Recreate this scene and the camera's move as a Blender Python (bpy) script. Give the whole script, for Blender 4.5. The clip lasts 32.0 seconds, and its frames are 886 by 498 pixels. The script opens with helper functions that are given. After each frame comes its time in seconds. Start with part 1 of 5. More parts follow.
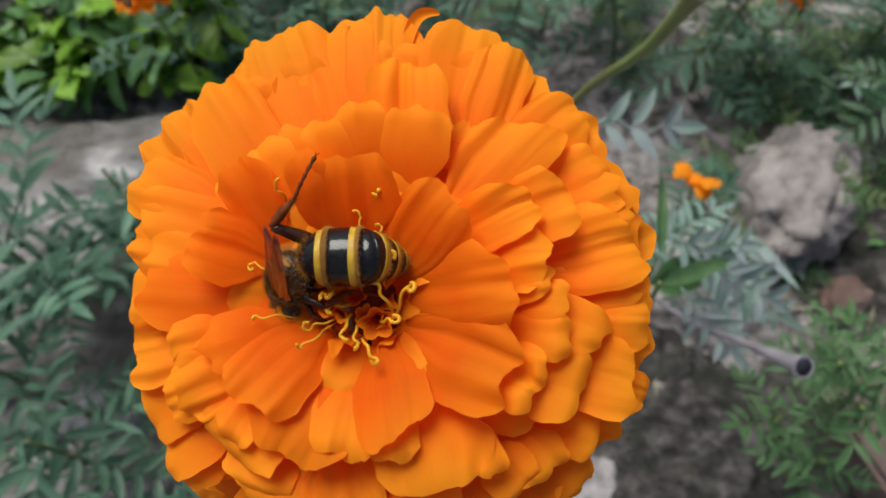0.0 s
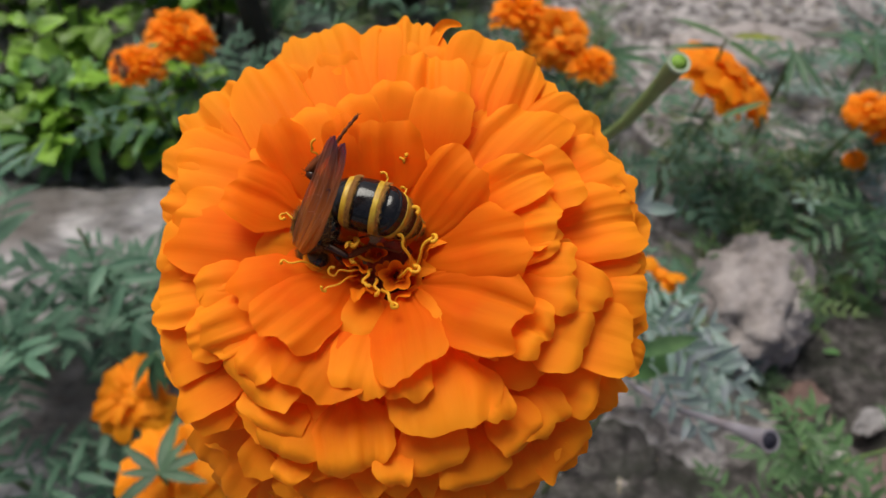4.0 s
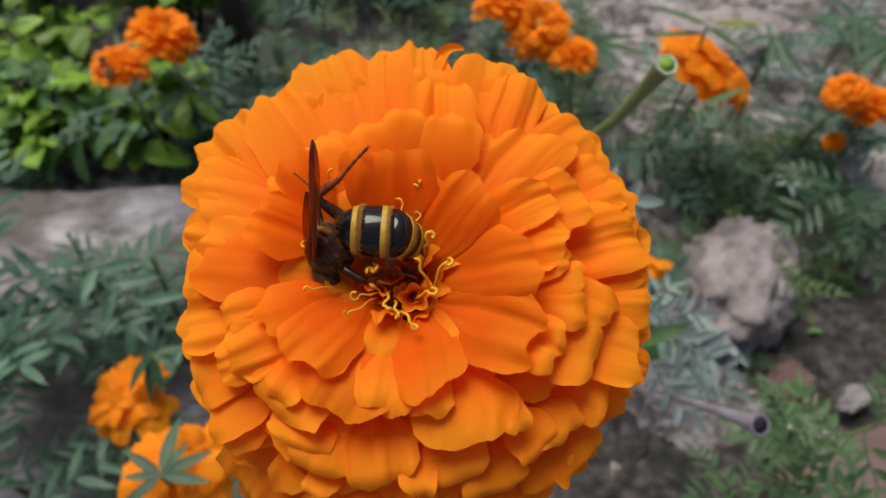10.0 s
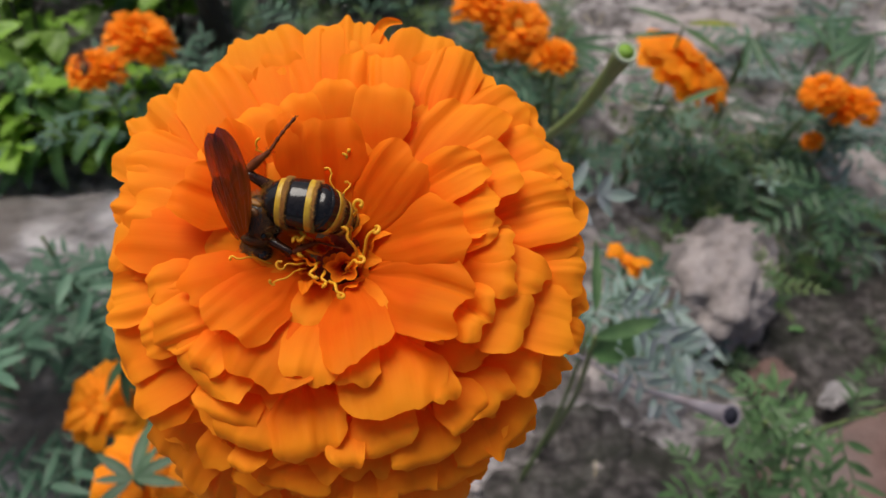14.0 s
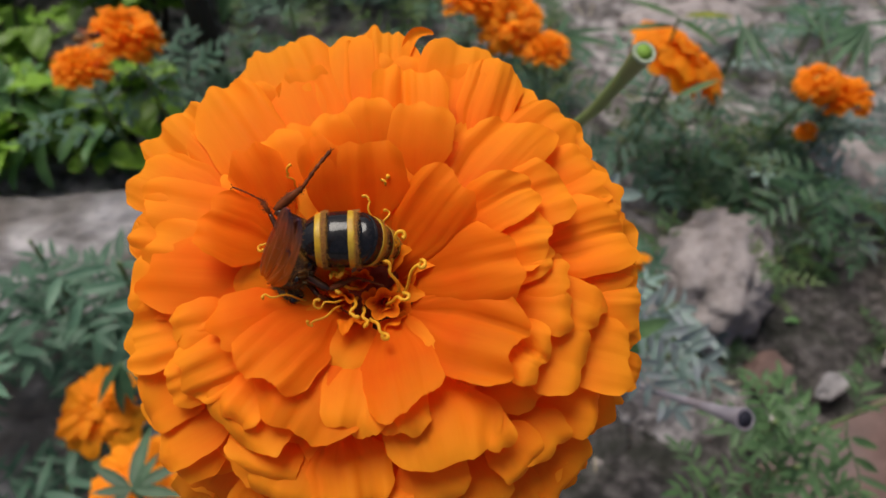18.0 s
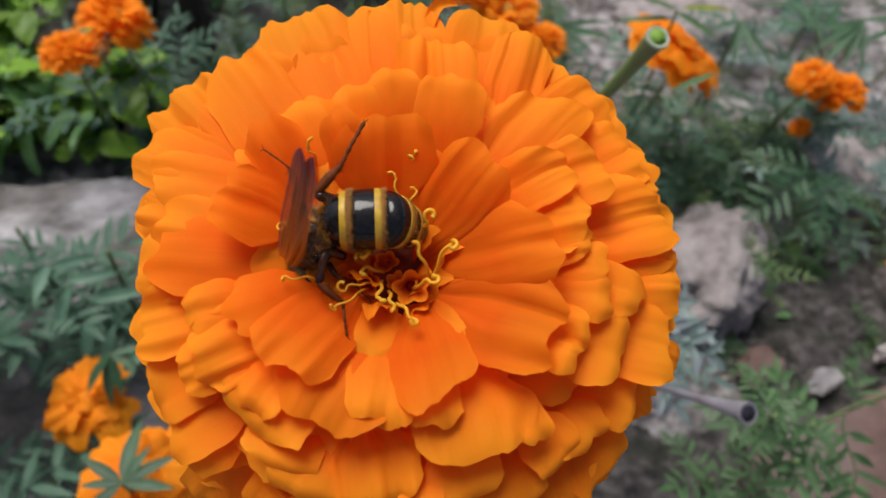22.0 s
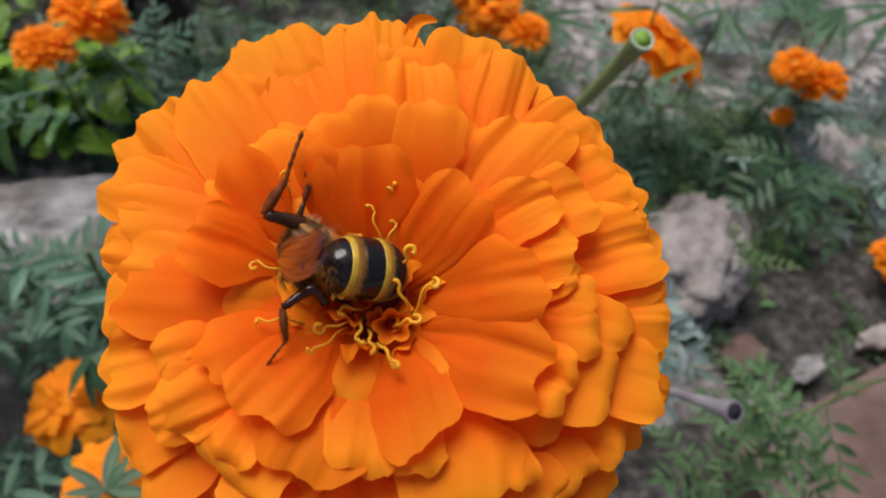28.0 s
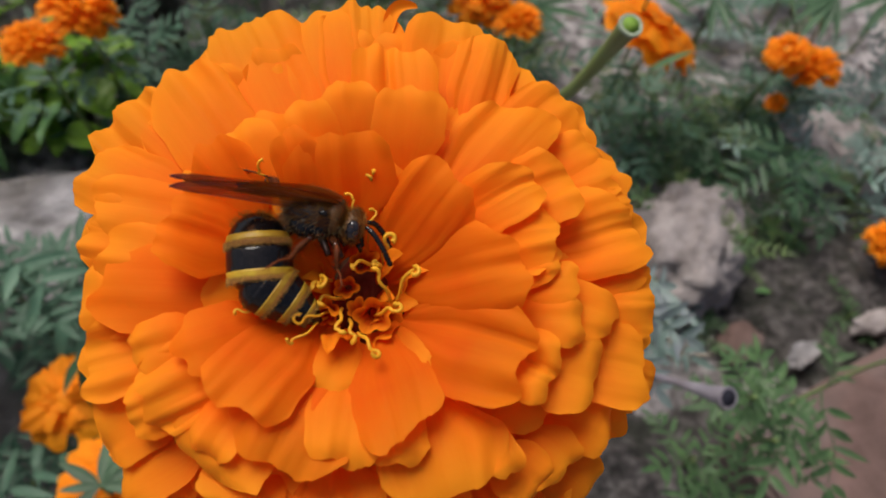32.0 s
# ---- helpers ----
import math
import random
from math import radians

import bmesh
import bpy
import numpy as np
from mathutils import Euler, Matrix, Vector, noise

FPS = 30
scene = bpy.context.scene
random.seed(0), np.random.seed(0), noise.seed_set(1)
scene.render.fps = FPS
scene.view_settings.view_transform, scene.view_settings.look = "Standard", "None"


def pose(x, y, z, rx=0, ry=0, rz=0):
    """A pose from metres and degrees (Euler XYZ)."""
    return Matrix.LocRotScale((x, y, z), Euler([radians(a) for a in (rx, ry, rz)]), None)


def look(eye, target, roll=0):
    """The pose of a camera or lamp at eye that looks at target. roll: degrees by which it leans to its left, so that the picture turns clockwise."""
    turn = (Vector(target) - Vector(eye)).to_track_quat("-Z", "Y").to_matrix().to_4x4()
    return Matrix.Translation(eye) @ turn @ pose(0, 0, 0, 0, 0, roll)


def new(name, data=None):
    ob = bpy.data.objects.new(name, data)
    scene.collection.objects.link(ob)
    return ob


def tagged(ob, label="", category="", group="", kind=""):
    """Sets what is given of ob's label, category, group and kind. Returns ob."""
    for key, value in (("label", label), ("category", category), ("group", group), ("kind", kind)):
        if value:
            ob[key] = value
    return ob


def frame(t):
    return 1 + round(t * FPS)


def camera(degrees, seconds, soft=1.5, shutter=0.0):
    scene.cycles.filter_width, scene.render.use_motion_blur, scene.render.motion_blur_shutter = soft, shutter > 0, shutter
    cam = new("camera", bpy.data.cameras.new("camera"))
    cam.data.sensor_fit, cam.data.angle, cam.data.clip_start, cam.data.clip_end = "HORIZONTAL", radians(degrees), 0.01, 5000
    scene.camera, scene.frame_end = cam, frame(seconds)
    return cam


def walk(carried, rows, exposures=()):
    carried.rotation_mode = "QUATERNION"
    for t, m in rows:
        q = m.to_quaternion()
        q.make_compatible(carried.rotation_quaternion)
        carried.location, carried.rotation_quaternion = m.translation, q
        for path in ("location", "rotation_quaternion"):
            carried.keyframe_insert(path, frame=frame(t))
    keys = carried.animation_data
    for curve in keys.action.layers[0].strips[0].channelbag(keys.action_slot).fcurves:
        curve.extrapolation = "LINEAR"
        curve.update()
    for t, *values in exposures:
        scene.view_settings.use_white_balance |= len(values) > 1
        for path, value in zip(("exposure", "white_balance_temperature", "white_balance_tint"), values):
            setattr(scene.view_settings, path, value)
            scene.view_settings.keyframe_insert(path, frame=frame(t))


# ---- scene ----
cam = camera(65.10, 32.0)
# seconds, place in metres, turn in degrees
PATH = [
    (0.0, 0.00859, 0.01520, 0.73658, 27.866, 3.957, 0.648),
    (0.5, 0.01044, 0.00545, 0.73566, 27.765, 3.555, 1.299),
    (1.0, 0.01407, 0.00391, 0.73900, 27.964, 3.977, 0.938),
    (1.5, 0.00318, 0.00565, 0.74185, 28.669, 3.259, 0.712),
    (2.0, 0.01414, 0.00146, 0.73364, 29.938, 2.461, 1.145),
    (2.5, 0.01696, -0.00603, 0.73359, 31.747, 0.960, 2.695),
    (3.0, 0.00198, -0.01282, 0.72693, 34.470, -0.230, 2.488),
    (3.5, 0.00521, -0.00452, 0.72612, 35.212, -0.279, 2.142),
    (4.0, 0.00035, -0.00920, 0.73210, 36.607, -0.383, 1.907),
    (4.5, -0.00470, -0.01081, 0.73239, 36.471, -0.346, 1.430),
    (6.5, -0.01432, -0.00385, 0.73608, 35.626, -0.572, 0.587),
    (7.0, 0.00117, -0.01429, 0.73516, 35.698, -0.116, 0.871),
    (7.5, -0.00841, -0.01605, 0.73923, 35.773, -0.215, 0.583),
    (8.0, 0.00545, -0.00318, 0.73856, 35.515, 0.176, 0.462),
    (8.5, -0.00519, 0.00051, 0.73710, 35.279, -0.327, 0.202),
    (9.0, 0.00000, 0.00000, 0.74000, 35.000, -0.000, 0.000),
    (9.5, -0.00157, -0.00516, 0.73972, 35.370, -0.261, -0.201),
    (10.0, -0.00468, -0.00808, 0.74038, 35.586, -0.378, -0.170),
    (10.5, -0.00783, -0.00540, 0.74219, 35.446, -0.617, -0.286),
    (11.0, -0.00523, -0.00175, 0.74103, 35.297, -0.680, -0.438),
    (11.5, -0.00488, -0.00005, 0.73973, 35.137, -1.038, -0.694),
    (12.0, -0.00104, -0.00176, 0.73390, 34.907, -1.079, -0.879),
    (12.5, -0.00658, -0.00341, 0.73851, 34.979, -0.985, -0.988),
    (13.0, -0.00105, -0.00647, 0.73628, 34.934, -0.919, -1.201),
    (13.5, 0.00440, -0.01314, 0.73551, 36.246, -0.718, -1.049),
    (15.5, 0.00709, -0.00999, 0.73298, 35.878, -0.821, -1.519),
    (16.0, 0.00931, -0.01343, 0.73082, 35.999, -0.819, -1.628),
    (16.5, 0.01080, -0.01025, 0.73156, 35.819, -0.518, -1.851),
    (17.0, 0.00398, -0.00410, 0.73229, 35.579, -0.845, -2.168),
    (17.5, 0.00007, -0.00581, 0.73248, 35.512, -1.014, -2.295),
    (18.0, -0.00378, -0.00176, 0.73222, 35.442, -1.137, -2.361),
    (18.5, -0.00140, -0.00165, 0.72897, 35.207, -1.121, -2.378),
    (19.0, -0.00134, -0.00001, 0.73096, 34.996, -1.075, -2.295),
    (19.5, -0.00769, -0.00333, 0.73057, 35.195, -1.379, -2.147),
    (20.0, -0.00352, -0.00906, 0.72999, 35.526, -1.580, -1.952),
    (20.5, -0.00741, -0.00467, 0.72635, 35.368, -1.886, -2.254),
    (21.0, -0.01138, 0.00210, 0.72563, 35.224, -2.094, -2.360),
    (21.5, -0.01183, 0.00128, 0.72332, 34.989, -2.276, -2.448),
    (22.0, -0.00991, 0.00067, 0.72550, 34.959, -2.215, -2.534),
    (22.5, -0.01242, 0.00323, 0.72499, 34.690, -2.330, -2.558),
    (23.0, -0.00970, 0.00247, 0.72278, 34.685, -2.392, -2.722),
    (23.5, -0.01306, 0.00473, 0.72486, 34.549, -2.641, -2.879),
    (24.0, -0.01414, 0.01011, 0.72526, 34.375, -2.620, -3.123),
    (24.5, -0.01057, 0.00415, 0.72457, 34.389, -2.556, -3.172),
    (25.0, -0.01180, 0.00573, 0.72861, 34.412, -2.420, -3.363),
    (25.5, -0.01004, 0.00329, 0.72818, 34.224, -2.383, -3.440),
    (27.5, -0.00864, 0.00448, 0.72716, 34.224, -2.780, -3.597),
    (28.0, -0.00893, 0.00876, 0.72590, 34.008, -2.768, -3.836),
    (28.5, -0.00653, 0.00768, 0.72842, 34.006, -2.552, -3.918),
    (29.0, -0.00595, 0.00315, 0.72924, 34.031, -2.412, -3.915),
    (29.5, -0.00752, 0.00168, 0.72679, 33.912, -2.689, -3.835),
    (30.0, -0.00185, 0.00156, 0.72575, 33.727, -2.528, -3.843),
    (30.5, -0.00350, -0.00048, 0.73160, 33.882, -2.462, -3.740),
    (31.0, -0.00268, 0.00084, 0.72775, 33.816, -2.453, -3.804),
    (31.5, -0.00751, 0.00245, 0.72476, 33.735, -2.602, -3.996),
    (32.0, -0.00661, 0.00872, 0.72476, 33.368, -2.557, -4.648),
]
walk(cam, [(t, pose(*row)) for t, *row in PATH], [(0, 0.05, 6250, 2), (2, 0.05, 6400, 2), (3, 0.11, 6450, 2), (4, 0.03, 6500, 6), (6.5, 0.0, 6500, 9), (8, -0.07, 6500, 10), (10, -0.06, 6500, 10), (13, -0.04, 6500, 10), (16, -0.04, 6500, 10), (17, -0.12, 6500, 10), (19, -0.05, 6500, 10), (21, -0.02, 6400, 10),
    (22, 0.02, 6250, 9), (24, 0.14, 6050, 7), (25, 0.02, 6250, 8), (28, 0.01, 6300, 9), (29, -0.1, 6500, 10), (31, -0.12, 6500, 10), (32, -0.1, 6500, 10)])
# a phone's small opening: the flower is sharp, the garden behind it soft
cam.data.dof.use_dof = True
cam.data.dof.focus_distance = 0.115
cam.data.dof.aperture_fstop = 23.0

# ---- light: an open, overcast sky ----
world = bpy.data.worlds.new("overcast_sky")
scene.world = world
world.use_nodes = True
wn = world.node_tree
sky = wn.nodes.new("ShaderNodeTexSky")
sky.sky_type = "NISHITA"
sky.sun_disc = False
sky.sun_elevation = radians(65)
sky.sun_rotation = radians(-36)
sky.air_density = 1.0
sky.dust_density = 6.0
sky.ozone_density = 0.6
wn.nodes["Background"].inputs["Strength"].default_value = 0.085
wn.links.new(sky.outputs["Color"], wn.nodes["Background"].inputs["Color"])
sun = new("sun", bpy.data.lights.new("sun", "SUN"))
sun.data.energy = 3.1
sun.data.angle = radians(36)
sun.data.color = (1.0, 0.95, 0.88)
sun.matrix_world = look((-0.65, 0.9, 2.4), (0, 0, 0))


# ---- materials ----
def ramp(nt, fac, stops):
    node = nt.nodes.new("ShaderNodeValToRGB")
    els = node.color_ramp.elements
    while len(els) < len(stops):
        els.new(0.5)
    for el, (p, c) in zip(els, stops):
        el.position, el.color = p, (*c, 1)
    nt.links.new(fac, node.inputs["Fac"])
    return node.outputs["Color"]


def noise_fac(nt, scale, detail=4.0, stretch=None, coords="Object", rough=0.55):
    tc = nt.nodes.new("ShaderNodeTexCoord")
    out = tc.outputs[coords]
    if stretch:
        mp = nt.nodes.new("ShaderNodeMapping")
        mp.inputs["Scale"].default_value = stretch
        nt.links.new(out, mp.inputs["Vector"])
        out = mp.outputs["Vector"]
    n = nt.nodes.new("ShaderNodeTexNoise")
    n.inputs["Scale"].default_value, n.inputs["Detail"].default_value = scale, detail
    n.inputs["Roughness"].default_value = rough
    nt.links.new(out, n.inputs["Vector"])
    return n.outputs["Fac"]


def blend(nt, fac, a, b, how="MIX"):
    m = nt.nodes.new("ShaderNodeMix")
    m.data_type, m.blend_type = "RGBA", how
    for sock, val in ((m.inputs[0], fac), (m.inputs[6], a), (m.inputs[7], b)):
        if isinstance(val, (int, float)):
            sock.default_value = val
        elif isinstance(val, tuple):
            sock.default_value = (*val, 1)
        else:
            nt.links.new(val, sock)
    return m.outputs[2]


def bump(nt, height, strength, distance, shader):
    b = nt.nodes.new("ShaderNodeBump")
    b.inputs["Strength"].default_value, b.inputs["Distance"].default_value = strength, distance
    nt.links.new(height, b.inputs["Height"])
    nt.links.new(b.outputs["Normal"], shader.inputs["Normal"])


def surface(name, stops, scale, rough=0.7, bump_scale=None, bump_depth=0.001, second=None, translucent=0.0, metal=0.0,
            coords="Object", stretch=None, vary=0.0, spec=0.5, strength=0.6):
    """A material with colour from noise at one or two scales and a fine relief."""
    m = bpy.data.materials.new(name)
    m.use_nodes = True
    nt = m.node_tree
    p = nt.nodes["Principled BSDF"]
    col = ramp(nt, noise_fac(nt, scale, 5, stretch, coords), stops)
    if second:
        s_scale, s_col, s_amount = second
        f = noise_fac(nt, s_scale, 3, None, coords)
        r = ramp(nt, f, [(0.45, (0, 0, 0)), (0.62, (s_amount, s_amount, s_amount))])
        col = blend(nt, r, col, s_col)
    if vary:
        info = nt.nodes.new("ShaderNodeObjectInfo")
        hsv = nt.nodes.new("ShaderNodeHueSaturation")
        mr = nt.nodes.new("ShaderNodeMapRange")
        mr.inputs["To Min"].default_value, mr.inputs["To Max"].default_value = 1 - vary, 1 + vary
        nt.links.new(info.outputs["Random"], mr.inputs["Value"])
        nt.links.new(mr.outputs["Result"], hsv.inputs["Value"])
        nt.links.new(col, hsv.inputs["Color"])
        col = hsv.outputs["Color"]
    nt.links.new(col, p.inputs["Base Color"])
    p.inputs["Roughness"].default_value, p.inputs["Metallic"].default_value = rough, metal
    p.inputs["Specular IOR Level"].default_value = spec
    if bump_scale:
        bump(nt, noise_fac(nt, bump_scale, 6, stretch, coords, 0.6), strength, bump_depth, p)
    if translucent:
        t = nt.nodes.new("ShaderNodeBsdfTranslucent")
        nt.links.new(col, t.inputs["Color"])
        mix = nt.nodes.new("ShaderNodeMixShader")
        mix.inputs["Fac"].default_value = translucent
        nt.links.new(p.outputs["BSDF"], mix.inputs[1])
        nt.links.new(t.outputs["BSDF"], mix.inputs[2])
        nt.links.new(mix.outputs["Shader"], nt.nodes["Material Output"].inputs["Surface"])
    return m


def petal_material(name, stops, rim_at, rim_colour, glow=0.42):
    """Orange blade: redder at its foot, yellower at its rim, finely streaked lengthwise."""
    m = surface(name, stops, 1.0, 0.65, 1.0, 0.00006, translucent=glow, coords="UV", stretch=(1.2, 26, 1), vary=0.06, spec=0.1, second=(2.0, (0.87, 0.155, 0.005), 0.5))
    nt = m.node_tree
    p = nt.nodes["Principled BSDF"]
    tc = nt.nodes.new("ShaderNodeTexCoord")
    sx = nt.nodes.new("ShaderNodeSeparateXYZ")
    nt.links.new(tc.outputs["UV"], sx.inputs[0])
    rim = ramp(nt, sx.outputs["X"], [(rim_at[0], (0, 0, 0)), (rim_at[1], (0.8, 0.8, 0.8))])
    old = p.inputs["Base Color"].links[0].from_socket
    col = blend(nt, rim, old, rim_colour)
    nt.links.new(col, p.inputs["Base Color"])
    t = next(n for n in nt.nodes if n.bl_idname == "ShaderNodeBsdfTranslucent")
    nt.links.new(blend(nt, 1.0, col, (1.0, 0.64, 0.5), "MULTIPLY"), t.inputs["Color"])
    return m


PETAL = petal_material("petal_orange", [(0.25, (0.9, 0.177, 0.006)), (0.75, (0.92, 0.236, 0.008))], (0.3, 0.95), (0.97, 0.37, 0.016))
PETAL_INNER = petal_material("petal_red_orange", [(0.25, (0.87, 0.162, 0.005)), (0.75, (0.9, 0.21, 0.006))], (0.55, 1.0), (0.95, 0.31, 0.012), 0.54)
PETAL_FAR = surface("petal_orange_garden", [(0.3, (0.95, 0.25, 0.005)), (0.7, (1.0, 0.4, 0.012))], 60, 0.6, 300, 0.0004, translucent=0.4, vary=0.1, spec=0.2)
FLORET = petal_material("floret_red_orange", [(0.3, (0.45, 0.05, 0.004)), (0.7, (0.75, 0.12, 0.006))], (0.6, 0.97), (1.0, 0.34, 0.012))
STIGMA = surface("stigma_yellow", [(0.3, (0.85, 0.42, 0.02)), (0.7, (0.9, 0.5, 0.03))], 300, 0.5, 900, 0.0001, translucent=0.25, spec=0.3)
DISC = surface("disc_brown", [(0.3, (0.05, 0.008, 0.003)), (0.7, (0.2, 0.03, 0.005))], 400, 0.8, 700, 0.0006)
STEM = surface("stem_green", [(0.3, (0.07, 0.12, 0.03)), (0.7, (0.13, 0.2, 0.06))], 60, 0.5, 400, 0.0003, stretch=(1, 1, 0.15), second=(25, (0.16, 0.12, 0.06), 0.35))
CUT_GREEN = surface("cut_stem_green", [(0.3, (0.13, 0.17, 0.05)), (0.7, (0.2, 0.26, 0.09))], 60, 0.5, 400, 0.0003, stretch=(1, 1, 0.15), second=(16, (0.2, 0.13, 0.07), 0.6))
PITH = surface("pith_green", [(0.3, (0.13, 0.26, 0.02)), (0.7, (0.2, 0.34, 0.04))], 300, 0.7, 800, 0.0003)
RIM = surface("cut_rim_pale", [(0.3, (0.2, 0.26, 0.16)), (0.7, (0.4, 0.45, 0.34))], 300, 0.7)
DRY = surface("dry_stalk_grey", [(0.3, (0.14, 0.127, 0.155)), (0.7, (0.32, 0.297, 0.345))], 50, 0.6, 250, 0.0004, stretch=(1, 1, 0.2), second=(20, (0.12, 0.08, 0.08), 0.6))
HOLLOW = surface("hollow_dark", [(0.3, (0.006, 0.006, 0.015)), (0.7, (0.015, 0.015, 0.03))], 100, 0.9)
LEAF = surface("marigold_leaf_green", [(0.3, (0.046, 0.11, 0.07)), (0.7, (0.1, 0.19, 0.125))], 40, 0.5, 250, 0.0004, translucent=0.25, vary=0.3, spec=0.35)
LEAF_PALE = surface("marigold_leaf_dusty", [(0.3, (0.14, 0.21, 0.185)), (0.7, (0.25, 0.34, 0.305))], 40, 0.65, 250, 0.0004, translucent=0.2, vary=0.25, spec=0.3)
LEAF_FRESH = surface("marigold_leaf_fresh", [(0.3, (0.05, 0.115, 0.045)), (0.7, (0.12, 0.215, 0.085))], 40, 0.5, 250, 0.0004, translucent=0.3, vary=0.25, spec=0.4)
LEAF_LIME = surface("shrub_leaf_lime", [(0.3, (0.11, 0.23, 0.02)), (0.7, (0.24, 0.42, 0.05))], 30, 0.45, 160, 0.0008, translucent=0.35, vary=0.35, spec=0.4)
LEAF_DEEP = surface("shrub_leaf_deep", [(0.3, (0.066, 0.154, 0.054)), (0.7, (0.143, 0.286, 0.096))], 30, 0.4, 160, 0.0008, translucent=0.25, vary=0.35)
SOIL = surface("garden_soil", [(0.38, (0.145, 0.128, 0.125)), (0.5, (0.385, 0.35, 0.35)), (0.62, (0.64, 0.59, 0.595))], 45, 0.95, 120, 0.02, second=(9, (0.09, 0.078, 0.07), 0.6), strength=1.0)
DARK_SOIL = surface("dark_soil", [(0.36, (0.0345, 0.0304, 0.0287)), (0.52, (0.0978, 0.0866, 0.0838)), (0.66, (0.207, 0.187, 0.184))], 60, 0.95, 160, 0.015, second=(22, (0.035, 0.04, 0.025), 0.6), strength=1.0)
STONE = surface("grey_stone", [(0.34, (0.146, 0.137, 0.14)), (0.5, (0.37, 0.353, 0.366)), (0.66, (0.582, 0.559, 0.58))], 24, 0.9, 60, 0.02, second=(7, (0.11, 0.092, 0.08), 0.8), strength=1.0, stretch=(0.7, 1.2, 1))
PALE_ROCK = surface("pale_rock", [(0.34, (0.2, 0.172, 0.167)), (0.5, (0.34, 0.3, 0.295)), (0.66, (0.5, 0.45, 0.445))], 40, 0.95, 110, 0.006, second=(38, (0.2, 0.17, 0.17), 0.45), vary=0.1, strength=0.8)
TERRACOTTA = surface("worn_brick", [(0.35, (0.085, 0.051, 0.043)), (0.65, (0.185, 0.114, 0.101))], 14, 0.9, 120, 0.003, second=(6, (0.14, 0.115, 0.11), 0.7))
BARK = surface("dark_bark", [(0.3, (0.015, 0.012, 0.01)), (0.7, (0.06, 0.05, 0.04))], 30, 0.9, 60, 0.004, stretch=(1, 1, 0.2))
LITTER = surface("dry_litter", [(0.3, (0.25, 0.2, 0.13)), (0.7, (0.5, 0.45, 0.36))], 40, 0.9)
CHITIN = surface("chitin_black", [(0.3, (0.005, 0.005, 0.006)), (0.7, (0.014, 0.012, 0.013))], 900, 0.1, 1800, 0.00002, spec=0.34)
LEG_BROWN = surface("leg_brown", [(0.3, (0.05, 0.012, 0.003)), (0.7, (0.2, 0.046, 0.01))], 400, 0.6, 1500, 0.00005, spec=0.15)
LEG_DARK = surface("leg_dark_brown", [(0.3, (0.016, 0.005, 0.003)), (0.7, (0.07, 0.02, 0.006))], 400, 0.22, 1500, 0.00003, spec=0.4)
BAND = surface("band_yellow", [(0.3, (0.36, 0.2, 0.01)), (0.7, (0.6, 0.4, 0.027))], 700, 0.45, 2500, 0.00006, second=(500, (0.42, 0.2, 0.015), 0.5))
TAWNY = surface("band_tawny", [(0.3, (0.15, 0.055, 0.007)), (0.7, (0.32, 0.135, 0.015))], 700, 0.6, 2500, 0.00006)
FRINGE = surface("hair_tawny", [(0.3, (0.42, 0.18, 0.02)), (0.7, (0.75, 0.43, 0.07))], 900, 0.6, translucent=0.5)
FUR = surface("hair_brown", [(0.25, (0.1, 0.03, 0.006)), (0.5, (0.34, 0.14, 0.02)), (0.75, (0.72, 0.4, 0.07))], 450, 0.6, translucent=0.45)
PALE_HAIR = surface("hair_pale", [(0.3, (0.42, 0.3, 0.12)), (0.7, (0.7, 0.56, 0.32))], 500, 0.6, translucent=0.4)
HIDE = surface("thorax_brown_black", [(0.3, (0.008, 0.005, 0.003)), (0.7, (0.045, 0.02, 0.006))], 420, 0.4, 1500, 0.0001)
FACE = surface("face_golden", [(0.3, (0.025, 0.011, 0.003)), (0.7, (0.15, 0.066, 0.012))], 500, 0.55, 1500, 0.0001)
EYE = surface("eye_black", [(0.3, (0.01, 0.01, 0.012)), (0.7, (0.03, 0.025, 0.03))], 2000, 0.15)


